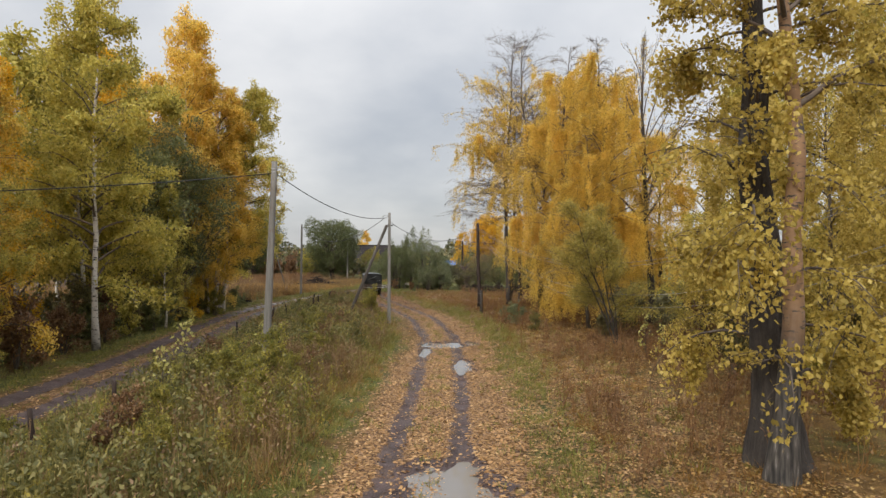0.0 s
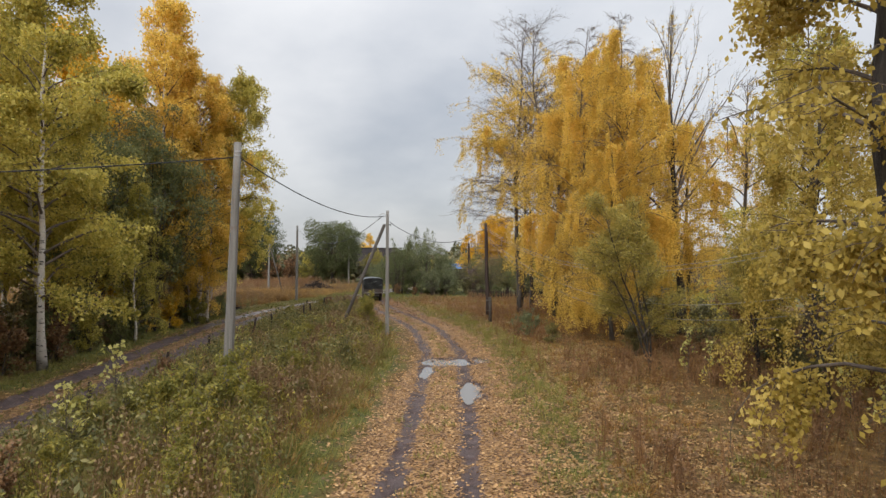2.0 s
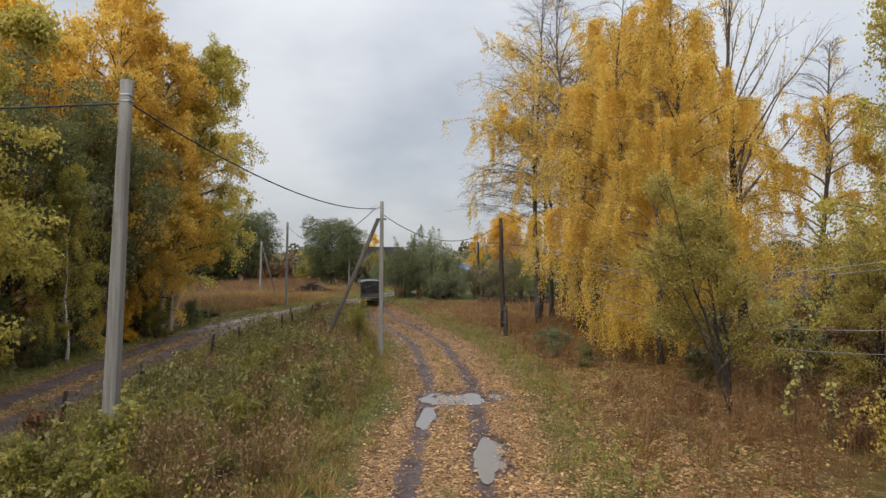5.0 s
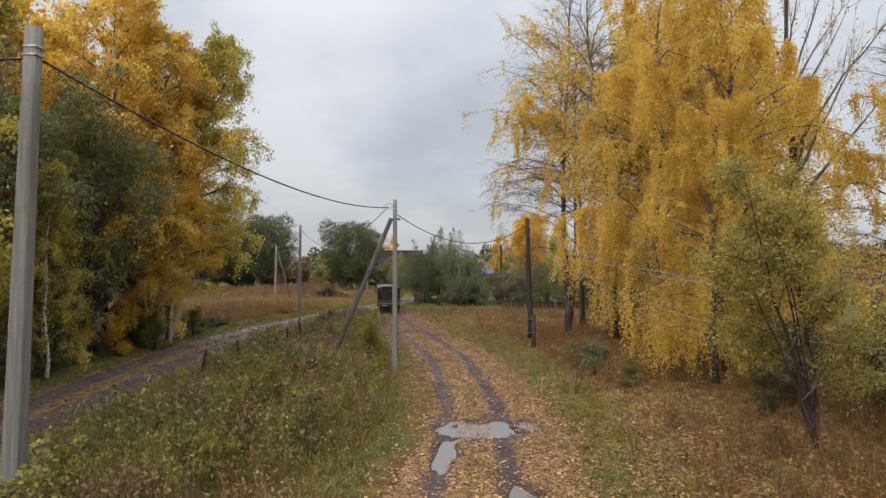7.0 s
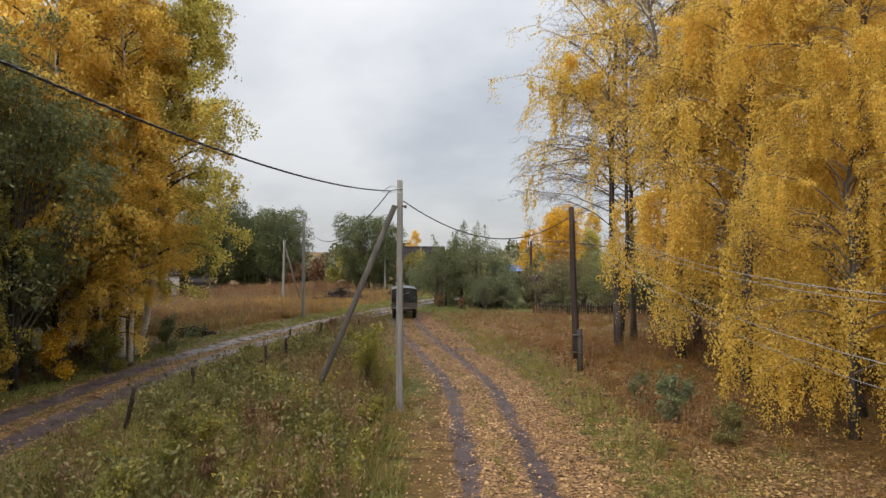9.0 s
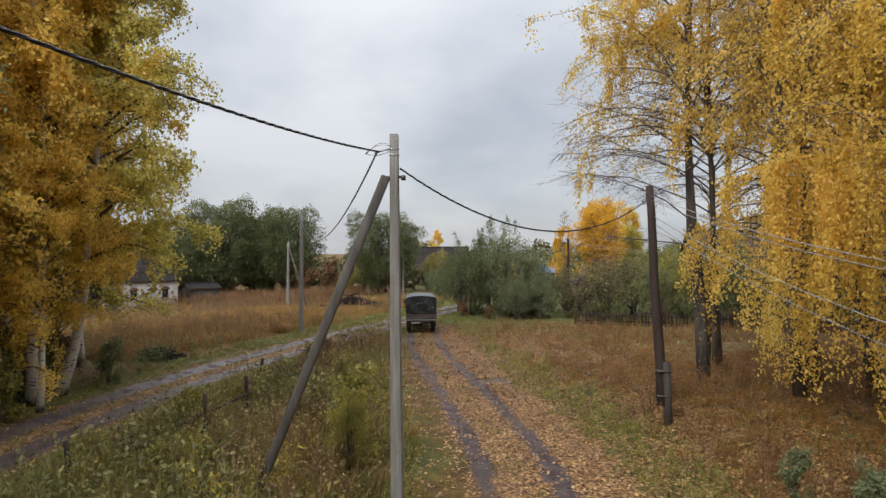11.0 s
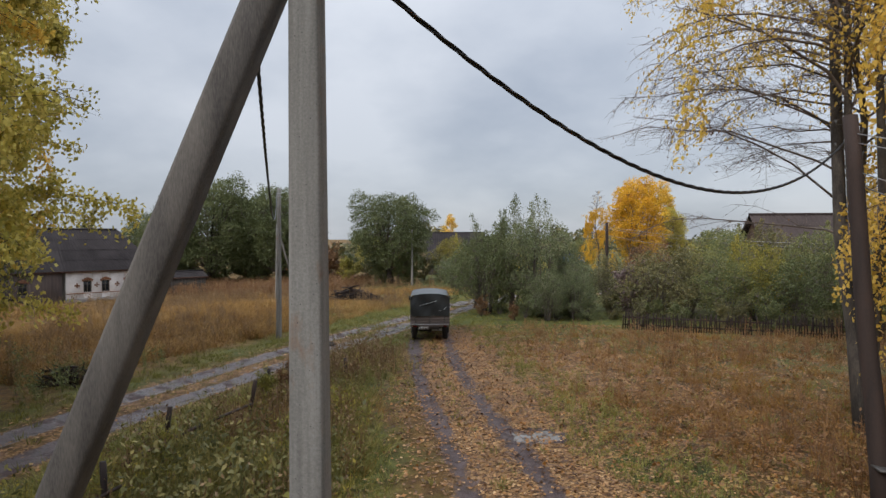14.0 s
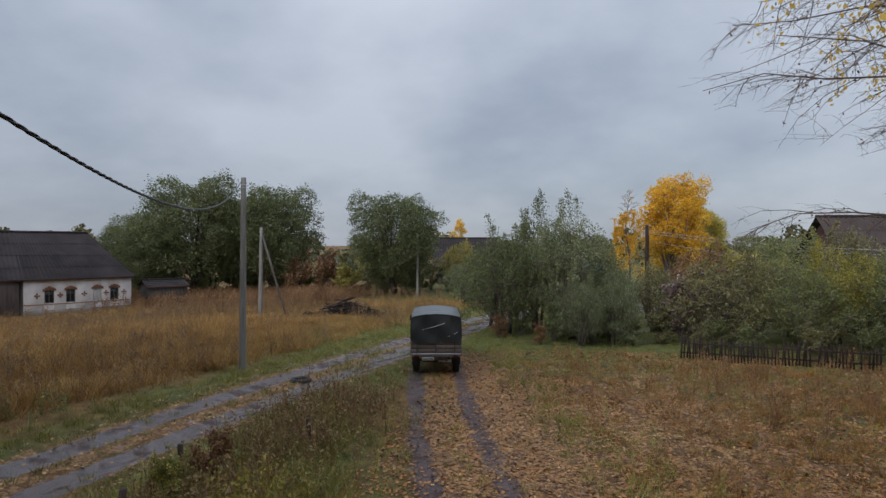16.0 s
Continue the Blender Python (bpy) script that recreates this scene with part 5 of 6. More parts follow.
# ---------------------------------------------------------------- the truck
canvas_dark = surface("canvas_dark", (0.007, 0.008, 0.008), (0.024, 0.026, 0.025), 1.5, 25.0, 0.6, 0.4)
# the roof's canvas: paler than the sides, sky reflection put into its colour
canvas_skylit = surface("canvas_skylit", (0.04, 0.045, 0.046), (0.085, 0.092, 0.095), 1.5, 25.0, 0.45, 0.3)
bed_wood = surface("bed_wood", (0.05, 0.038, 0.033), (0.135, 0.105, 0.09), 1.5, 30.0, 0.8, 0.4, stretch=(0.5, 4, 4))
tyre_rubber = surface("tyre_rubber", (0.008, 0.008, 0.008), (0.03, 0.027, 0.024), 4.0, 40.0, 0.85, 0.4)
truck_paint = surface("truck_paint", (0.05, 0.06, 0.045), (0.085, 0.095, 0.075), 1.5, 30.0, 0.45, 0.15)
plate_white = surface("plate_white", (0.28, 0.27, 0.25), (0.45, 0.44, 0.42), 3.0, 40.0, 0.5, 0.1)
lamp_red = surface("lamp_red", (0.035, 0.004, 0.004), (0.08, 0.008, 0.007), 3.0, 40.0, 0.25, 0.1)
glass_dark = surface("glass_dark", (0.010, 0.012, 0.014), (0.02, 0.024, 0.028), 1.0, 10.0, 0.06, 0.02)


def build_truck(x, y, turn):
    ob = thing("truck", pose(x, y, floor_at(x, y) - 0.03, 0, 0, turn), "old grey-brown truck with a dark canvas tilt on the track", "truck")
    # own axes: y forward, the back edge of the bed at y = -0.6
    frame_g = Geo()
    for sx in (-0.42, 0.42):
        block(frame_g, (sx, 2.1, 0.72), (0.09, 5.4, 0.18), 0.01)
    for yy in (-0.5, 0.9, 2.4, 4.4):
        block(frame_g, (0, yy, 0.72), (0.84, 0.1, 0.14), 0.01)
    part("chassis", frame_g, steel, ob)
    bed = Geo()
    block(bed, (0, 1.15, 0.92), (2.04, 3.5, 0.12), 0.015)
    part("bed_floor", bed, bed_wood, ob)
    for name, c, s in (("side_board", (-1.0, 1.15, 1.2), (0.05, 3.5, 0.5)), ("side_board", (1.0, 1.15, 1.2), (0.05, 3.5, 0.5)), ("tailgate", (0, -0.6, 1.2), (2.04, 0.05, 0.5)), ("front_board", (0, 2.9, 1.2), (2.0, 0.05, 0.5))):
        g = Geo()
        for k in range(3):
            zz = c[2] - 0.165 + 0.165 * k
            block(g, (c[0], c[1], zz), (s[0], s[1], 0.157), 0.012)
        bd = part(name, g, bed_wood, ob)
        if name == "tailgate":
            for sx in (-0.75, 0.0, 0.75):
                part("hinge_strap", block(Geo(), (sx, -0.635, 1.18), (0.06, 0.02, 0.46), 0.005), steel, bd)
    # canvas tilt with rounded shoulders and folds
    prof = [(-1.02, 1.40), (-1.03, 1.9), (-1.01, 2.33), (-0.94, 2.42), (-0.5, 2.50), (0, 2.53), (0.5, 2.50), (0.94, 2.42), (1.01, 2.33), (1.03, 1.9), (1.02, 1.40)]
    sides, roof = Geo(), Geo()
    ny = 15
    vs = [[(px * (1 + 0.012 * math.sin(k * 1.9)), -0.62 + 3.5 * k / (ny - 1), pz - 0.035 * abs(math.sin(k * math.pi / 3.5)) * (pz > 2.2)) for px, pz in prof] for k in range(ny)]
    flat_v = [p for row in vs for p in row]
    m = len(prof)
    q_side, q_roof = [], []
    for k in range(ny - 1):
        for j in range(m - 1):
            (q_roof if 2 <= j <= m - 4 else q_side).append((k * m + j, k * m + j + 1, (k + 1) * m + j + 1, (k + 1) * m + j))
    sides.add(flat_v, q_side)
    roof.add(flat_v, q_roof)
    back = Geo()
    rows, cols = 9, 13
    bv = []
    for r_ in range(rows):
        for c_ in range(cols):
            u, w = -1 + 2 * c_ / (cols - 1), r_ / (rows - 1)
            topz = np.interp(u * 1.0, [p[0] for p in prof], [max(p[1], 2.2) for p in prof])
            fold = 0.03 * math.sin(u * 5 + w * 6) + 0.025 * math.sin(u * 11 - w * 9) - 0.02
            bv.append((u * 1.0, -0.65 + fold, 1.36 + (topz - 1.36) * w))
    back.add(bv, [(r_ * cols + c_, r_ * cols + c_ + 1, (r_ + 1) * cols + c_ + 1, (r_ + 1) * cols + c_) for r_ in range(rows - 1) for c_ in range(cols - 1)])
    part("tilt_sides", sides, canvas_dark, ob, smooth=True)
    part("tilt_roof", roof, canvas_skylit, ob, "canvas roof with the sky's sheen in its paler colour", True)
    part("tilt_back", back, canvas_dark, ob, "dark folded canvas curtain", True)
    rope = Geo()
    tube(rope, [(-0.55, -0.70, 1.9), (-0.1, -0.71, 2.02), (0.35, -0.70, 2.16)], [0.012] * 3, 4)
    part("tilt_rope", rope, wire_grey, ob)
    rope = Geo()
    tube(rope, [(0.45, -0.70, 1.62), (0.7, -0.70, 1.7), (0.85, -0.7, 1.82)], [0.012] * 3, 4)
    part("tilt_rope", rope, wire_grey, ob)
    # cab
    cab = Geo()
    prof = [(3.05, 0.75), (3.05, 2.12), (3.25, 2.2), (4.2, 2.16), (4.62, 1.52), (4.95, 1.42), (5.1, 1.2), (5.1, 0.75)]
    v = [(sx * (0.95 if z < 1.6 else 0.86), yy, z) for sx in (-1, 1) for yy, z in prof]
    n = len(prof)
    cab.add(v, [(k, k + 1, n + k + 1, n + k) for k in range(n - 1)], [(0, k, k + 1) for k in range(1, n - 1)] + [(n, n + k + 1, n + k) for k in range(1, n - 1)])
    cb = part("cab", cab, truck_paint, ob)
    for sx in (-0.952, 0.952):
        w = Geo()
        block(w, (sx * 0.955, 3.75, 1.78), (0.04, 0.75, 0.45), 0.02)
        part("side_window", w, glass_dark, cb)
    w = Geo()
    block(w, (0, 0, 0), (1.5, 0.03, 0.6), 0.01, pose(0, 4.44, 1.86, 33, 0, 0))
    part("windscreen", w, glass_dark, cb)
    for sx in (-1, 1):
        g = Geo()
        tube(g, [(sx * 0.9, 4.2, 1.6), (sx * 1.16, 4.22, 1.7), (sx * 1.16, 4.22, 1.9)], [0.012] * 3, 5)
        block(g, (sx * 1.16, 4.2, 1.82), (0.15, 0.04, 0.26), 0.02)
        part("wing_mirror", g, steel, ob)
    for sx, yy in ((-0.82, 0.5), (0.82, 0.5), (-0.82, 4.1), (0.82, 4.1)):
        g = Geo()
        a = np.arange(33) * 2 * np.pi / 32
        wheel = Geo()
        ring = [(-0.13, 0.30), (-0.14, 0.42), (-0.10, 0.48), (0.10, 0.48), (0.14, 0.42), (0.13, 0.30)]
        v = [(sx + p[0], yy + p[1] * math.cos(t) * (1 + 0.012 * (k % 2)), 0.48 + p[1] * math.sin(t) * (1 + 0.012 * (k % 2))) for k, t in enumerate(a[:-1]) for p in ring]
        wheel.add(v, [(k * 6 + j, k * 6 + j + 1, ((k + 1) % 32) * 6 + j + 1, ((k + 1) % 32) * 6 + j) for k in range(32) for j in range(5)])
        wh = part("wheel", wheel, tyre_rubber, ob, "muddy black tyre")
        tube(g, [(sx - 0.10, yy, 0.48), (sx + 0.10, yy, 0.48)], [0.31, 0.31], 20)
        tube(g, [(sx - 0.13, yy, 0.48), (sx + 0.13, yy, 0.48)], [0.1, 0.1], 10)
        part("rim", g, steel, wh)
    for yy in (0.5, 4.1):
        ax = Geo()
        tube(ax, [(-0.8, yy, 0.48), (-0.15, yy, 0.48), (0, yy, 0.48), (0.15, yy, 0.48), (0.8, yy, 0.48)], [0.06, 0.06, 0.17, 0.06, 0.06], 10)
        part("axle", ax, steel, ob)
    for sx in (-0.82, 0.82):
        g = Geo()
        block(g, (sx, -0.12, 0.62), (0.34, 0.02, 0.42), 0.008)
        part("mud_flap", g, tyre_rubber, ob)
        g = Geo()
        block(g, (sx * 0.95, -0.63, 0.83), (0.2, 0.06, 0.1), 0.015)
        part("tail_lamp", g, lamp_red, ob, "dull red tail lamp")
    g = Geo()
    block(g, (-0.32, -0.66, 0.74), (0.46, 0.015, 0.13), 0.004)
    pl_ = part("number_plate", g, plate_white, ob, "white plate with plain dark bars")
    for k in range(5):
        part("bar", block(Geo(), (-0.48 + 0.08 * k, -0.671, 0.74), (0.045, 0.006, 0.075), 0.001), tyre_rubber, pl_)
    g = Geo()
    tube(g, [(0.1, -0.4, 0.6), (0.62, -0.42, 0.62)], [0.055, 0.055], 10)
    part("exhaust", g, wire_grey, ob)
    g = Geo()
    block(g, (0, -0.62, 0.84), (1.9, 0.07, 0.08), 0.01)
    part("rear_bumper", g, bed_wood, ob)
    g = Geo()
    block(g, (0, -0.66, 0.93), (2.0, 0.03, 0.05), 0.008)
    part("bumper_strip", g, wire_grey, ob, "pale worn steel strip below the tailgate")
    # dark box added below the bed to darken the underside
    g = Geo()
    block(g, (0, 0.2, 0.66), (1.15, 0.5, 0.36), 0.06)
    part("spare_wheel_box", g, tyre_rubber, ob)
    g = Geo()
    block(g, (0.85, 2.2, 0.7), (0.4, 0.8, 0.4), 0.05)
    part("fuel_tank", g, truck_paint, ob)
    return ob


truck = build_truck(-8.15, 69.4, 11)

# ---------------------------------------------------------------- houses
white_brick = surface("white_brick", (0.38, 0.345, 0.325), (0.63, 0.59, 0.56), 0.8, 30.0, 0.85, 0.3)
slate = surface("slate", (0.018, 0.015, 0.015), (0.05, 0.042, 0.041), 0.5, 12.0, 0.9, 0.3, spec=0.12)
slate_brown = surface("slate_brown", (0.03, 0.022, 0.020), (0.075, 0.056, 0.05), 0.5, 12.0, 0.9, 0.3, spec=0.12)
board_red = surface("board_red", (0.05, 0.026, 0.02), (0.14, 0.075, 0.055), 1.0, 25.0, 0.85, 0.4, stretch=(4, 4, 0.5))
trim_brown = surface("trim_brown", (0.12, 0.05, 0.025), (0.24, 0.11, 0.055), 2.0, 30.0, 0.7, 0.2)
stain_dark = surface("base_dark", (0.08, 0.07, 0.065), (0.2, 0.18, 0.165), 0.7, 20.0, 0.9, 0.3)
roof_blue = surface("roof_blue", (0.02, 0.07, 0.18), (0.04, 0.12, 0.28), 1.0, 20.0, 0.5, 0.2)
board_grey = surface("board_grey", (0.045, 0.034, 0.03), (0.15, 0.112, 0.098), 1.0, 25.0, 0.9, 0.4, stretch=(5, 5, 0.5))


def roof_sheet(geo, a, b, c, d, waves, row, depth=0.035, courses=4):
    """One row of a corrugated roof slope with the corners a, b (eave) and c, d (ridge)."""
    a, b, c, d = (np.array(p, float) for p in (a, b, c, d))
    nrm = np.cross(b - a, d - a)
    nrm /= np.linalg.norm(nrm)
    if nrm[2] < 0:
        nrm = -nrm
    n = waves * 3
    v, quads = [], []
    for r_ in (row,):
        t0, t1 = r_ / courses, min(1, (r_ + 1.04) / courses)
        for t, up in ((t0, 0.05), (t1, 0.02)):
            for k in range(n + 1):
                s = k / n
                p = (a + (b - a) * s) * (1 - t) + (d + (c - d) * s) * t
                v.append(p + nrm * (up + depth * math.sin(2 * math.pi * waves * s)))
        o = 0
        quads += [(o + k, o + k + 1, o + n + 2 + k, o + n + 1 + k) for k in range(n)]
    geo.add(v, quads)


def house(name, x, y, turn, length, depth, z0, eave, ridge, wall_mat, roof_mat, label, over=0.45, front=None, hip=0.0):
    """A gabled house; its own x runs along the front wall from its left corner, y goes back."""
    ob = thing(name, pose(x, y, z0, 0, 0, turn), label, "house")
    walls = (("wall", (length / 2, 0.12, eave / 2), (length, 0.24, eave)), ("wall", (length / 2, depth - 0.12, eave / 2), (length, 0.24, eave)),
             ("wall", (0.12, depth / 2, eave / 2), (0.24, depth - 0.5, eave)), ("wall", (length - 0.12, depth / 2, eave / 2), (0.24, depth - 0.5, eave)))
    for nm, c, s in walls[1:]:
        part(nm, block(Geo(), c, s, 0.01), wall_mat, ob)
    fr = Geo()
    if front:
        xs = sorted(front)
        sill, head, half = 0.95, 2.05, 0.36
        edges = [0] + [e for wx in xs for e in (wx - half, wx + half)] + [length]
        for k in range(0, len(edges), 2):
            block(fr, ((edges[k] + edges[k + 1]) / 2, 0.12, eave / 2), (edges[k + 1] - edges[k], 0.24, eave), 0.004)
        for wx in xs:
            block(fr, (wx, 0.12, sill / 2), (half * 2, 0.24, sill), 0.004)
            block(fr, (wx, 0.12, (head + eave) / 2), (half * 2, 0.24, eave - head), 0.004)
    else:
        block(fr, walls[0][1], walls[0][2], 0.01)
    part("wall", fr, wall_mat, ob)
    sl = eave - over * (ridge - eave) / (depth / 2)
    for a_, b_ in ((-over, depth / 2), (depth + over, depth / 2)):
        for row in range(4):
            g = Geo()
            roof_sheet(g, (-over, a_, sl), (length + over, a_, sl), (length + over - hip, b_, ridge), (-over, b_, ridge), max(8, int(length / 0.3)), row)
            part("roof_course", g, roof_mat, ob, "row of corrugated slate sheets")
    if hip:
        for row in range(4):
            g = Geo()
            roof_sheet(g, (length + over, -over, sl), (length + over, depth + over, sl), (length + over - hip, depth / 2 + 0.02, ridge), (length + over - hip, depth / 2 - 0.02, ridge), max(8, int(depth / 0.3)), row)
            part("roof_course", g, roof_mat, ob, "row of corrugated slate sheets")
    for xx in (0.06,) if hip else (0.06, length - 0.06):
        g = Geo()
        g.add([(xx, 0, eave), (xx, depth, eave), (xx, depth / 2, ridge), (xx + 0.1, 0, eave), (xx + 0.1, depth, eave), (xx + 0.1, depth / 2, ridge)], [(0, 1, 4, 3), (1, 2, 5, 4), (2, 0, 3, 5)], [(0, 2, 1), (3, 4, 5)])
        part("gable", g, board_red, ob, "dark boarded gable")
    g = Geo()
    tube(g, [(-over, depth / 2, ridge + 0.06), (length + over - hip, depth / 2, ridge + 0.06)], [0.1, 0.1], 8)
    part("ridge_cap", g, roof_mat, ob)
    g = Geo()
    block(g, (length / 2, -over + 0.04, sl - 0.02), (length + 2 * over, 0.04, 0.16), 0.01)
    part("eaves_board", g, board_red, ob)
    return ob


def add_window(ob, wx, open_=True):
    f = Geo()
    for c, s in (((wx - 0.32, 0.10, 1.5), (0.08, 0.1, 1.1)), ((wx + 0.32, 0.10, 1.5), (0.08, 0.1, 1.1)), ((wx, 0.10, 2.01), (0.56, 0.1, 0.08)), ((wx, 0.10, 0.99), (0.56, 0.1, 0.08)), ((wx, 0.10, 1.5), (0.05, 0.08, 0.95)), ((wx, 0.10, 1.72), (0.56, 0.07, 0.05))):
        block(f, c, s, 0.008)
    w = part("window", f, plate_white if not open_ else grey_wood, ob)
    part("pane", block(Geo(), (wx, 0.13, 1.5), (0.6, 0.02, 1.02), 0.003), glass_dark if open_ else white_brick, w, "" if open_ else "white boarded window")
    hd = Geo()
    for c, s in (((wx, -0.03, 2.14), (0.96, 0.06, 0.12)), ((wx, -0.03, 2.24), (0.66, 0.06, 0.12)), ((wx, -0.03, 2.33), (0.3, 0.06, 0.1)), ((wx - 0.42, -0.03, 2.04), (0.12, 0.06, 0.1)), ((wx + 0.42, -0.03, 2.04), (0.12, 0.06, 0.1))):
        block(hd, c, s, 0.01)
    part("window_head", hd, trim_brown, w, "brown brick ornament over the window")


VILLAGE = [(1.85, True), (3.45, True), (5.55, False), (6.95, True)]
cottage = house("cottage", -46.1, 88.0, 57.6, 8.4, 6.4, -0.66, 3.3, 6.95, white_brick, slate, "low white brick cottage with brown ornaments and a dark slate roof", 0.28, [w for w, _ in VILLAGE], 3.0)
for wx, op in VILLAGE:
    add_window(cottage, wx, op)
for cx in (0.95, 2.65, 4.5, 6.25, 7.75):
    g = Geo()
    for dx, dz in ((0, 0), (-0.16, 0), (0.16, 0), (0, 0.16), (0, -0.16)):
        block(g, (cx + dx, -0.02, 1.62 + dz), (0.13, 0.05, 0.13), 0.01)
    part("cross_ornament", g, trim_brown, cottage, "brown brick cross")
part("string_course", block(Geo(), (4.15, -0.02, 0.88), (8.3, 0.05, 0.07), 0.01), trim_brown, cottage)
part("plinth", block(Geo(), (4.15, -0.04, 0.15), (8.34, 0.09, 0.5), 0.02), stain_dark, cottage)
annex_at = np.array([-46.1, 88.0]) - 6.6 * np.array([math.cos(radians(57.6)), math.sin(radians(57.6))])
annex = house("wooden_annex", annex_at[0], annex_at[1], 57.6, 6.3, 6.4, -0.66, 3.3, 6.95, board_grey, slate, "dark boarded wooden house end under the same slate roof", 0.28, [3.2])
add_window(annex, 3.2, True)
g = Geo()
block(g, (2.6, 3.2, 7.15), (0.4, 0.4, 0.8), 0.02)
block(g, (2.6, 3.2, 7.58), (0.5, 0.5, 0.08), 0.02)
part("chimney", g, stain_dark, annex, "short grey chimney")
shed = house("grey_shed", -41.0, 96.6, 50, 3.6, 3.0, -0.6, 1.9, 2.4, grey_wood, slate, "low grey wooden shed beside the cottage", 0.2)
barn = house("brown_roof_house", 14.5, 85.4, 4, 14.0, 7.4, 0.05, 3.9, 7.1, grey_wood, slate_brown, "house with a large brown corrugated slate roof behind bushes", 0.5)
long_shed = house("long_grey_shed", 33.0, 84.0, -8, 16.0, 6.0, 0.0, 3.2, 4.4, grey_wood, slate, "long grey outbuilding behind the trees", 0.4)
far_house = house("far_house", -18.5, 124.0, 10, 8.0, 7.0, 0.0, 2.8, 6.2, grey_wood, slate, "small grey house far down the lane", 0.4)
blue_shed = house("blue_roofed_shed", 0.5, 120.0, 10, 2.4, 3.0, 0.4, 2.0, 2.7, grey_wood, roof_blue, "small shed with a blue roof", 0.3)

# ---------------------------------------------------------------- fences, posts, odds and ends
def picket_fence(a, b, h=0.95):
    a, b = Vector(a), Vector(b)
    d = b - a
    ob = thing("picket_fence", pose(a.x, a.y, 0, 0, 0, math.degrees(math.atan2(d.y, d.x))), "dark weathered wooden picket fence", "fence")
    n = int(d.length / 0.13)
    meshes = []
    for k in range(4):
        g = Geo()
        hh = h * (0.88 + 0.08 * k)
        g.add([(-0.035, -0.012, -0.1), (0.035, -0.012, -0.1), (0.035, -0.012, hh - 0.06), (0, -0.012, hh), (-0.035, -0.012, hh - 0.06), (-0.035, 0.012, -0.1), (0.035, 0.012, -0.1), (0.035, 0.012, hh - 0.06), (0, 0.012, hh), (-0.035, 0.012, hh - 0.06)],
              [(0, 1, 2, 4), (5, 9, 7, 6), (0, 5, 6, 1), (1, 6, 7, 2), (2, 7, 8, 3), (3, 8, 9, 4), (4, 9, 5, 0)], [(2, 3, 4), (7, 9, 8)])
        meshes.append(g.mesh("picket", pole_wood))
    rs = np.random.default_rng(5)
    for k in range(n):
        if rs.random() < 0.06:
            continue
        pk = new("picket", meshes[rs.integers(4)])
        pk.parent = ob
        q = a + d * (k / n)
        pk.matrix_basis = pose(k * d.length / n, rs.normal() * 0.012, floor_at(q.x, q.y), rs.normal() * 3, rs.normal() * 3, 0)
    for zz in (0.3, 0.72):
        part("rail", block(Geo(), (d.length / 2, 0.035, zz + 0.1), (d.length, 0.04, 0.07), 0.008), pole_wood, ob)
    return ob


picket_fence((2.3, 74.0, 0), (9.8, 72.3, 0))
picket_fence((9.9, 72.25, 0), (22.5, 68.8, 0), 1.0)

POSTS = [(-8.6, 15.4, 1.25, 4), (-8.8, 12.7, 1.2, -8), (-10.9, 27.6, 1.1, 5), (-10.9, 32.0, 1.1, -3), (-10.6, 36.9, 1.25, 12), (-10.5, 40.6, 1.0, -5), (-9.5, 44.2, 1.3, 2), (-9.65, 47.1, 1.22, -3),
         (-10.9, 50.6, 1.15, 6), (-10.2, 53.2, 1.3, 10), (-10.9, 56.2, 1.0, -6), (-11.0, 22.5, 1.0, 6), (-9.3, 58.8, 1.0, 2)]
for k, (x, y, h, ln) in enumerate(POSTS):
    g = Geo()
    z0 = floor_at(x, y)
    tilt = math.tan(radians(ln))
    t = np.linspace(0, 1, 5)
    tube(g, np.stack([tilt * h * t + 0.015 * np.sin(t * 5 + k), 0.02 * np.sin(t * 4 + k), -0.3 + (h + 0.3) * t], -1), 0.075 - 0.02 * t, 7)
    ob = solid("fence_post", g, pole_wood, "old dark leaning wooden fence post", "fence post", "roadside posts")
    ob.matrix_basis = pose(x, y, z0)
for a, b in (((-10.6, 42.6, 0.12), (-9.55, 47.3, 0.75)), ((-10.75, 48.6, 0.4), (-10.0, 53.1, 0.75))):
    a, b = np.array(a), np.array(b)
    g = Geo()
    a[2] += floor_at(a[0], a[1])
    b[2] += floor_at(b[0], b[1])
    t = np.linspace(0, 1, 8)[:, None]
    pts = a + (b - a) * t
    pts[:, 2] += 0.06 * np.sin(t[:, 0] * 4)
    tube(g, pts, np.linspace(0.05, 0.03, 8), 6)
    solid("fallen_rail", g, pole_wood, "fallen wooden fence rail leaning on a post", "rail", smooth=True)

tyre = Geo()
ring = [(0.0, 0.12), (0.10, 0.09), (0.13, 0.0), (0.10, -0.09), (0.0, -0.12), (-0.07, -0.07), (-0.07, 0.07)]
tyre.add([((0.38 + p) * math.cos(t), (0.38 + p) * math.sin(t), z + 0.06) for t in np.arange(28) * 2 * np.pi / 28 for p, z in ring],
         [(k * 7 + j, k * 7 + (j + 1) % 7, ((k + 1) % 28) * 7 + (j + 1) % 7, ((k + 1) % 28) * 7 + j) for k in range(28) for j in range(7)])
ob = solid("tyre", tyre, tyre_rubber, "old black tyre lying at the road's edge", "tyre")
ob.matrix_basis = pose(-12.95, 66.9, floor_at(-12.95, 66.9) - 0.03, 0, 0, 0) @ Matrix.Scale(0.8, 4)


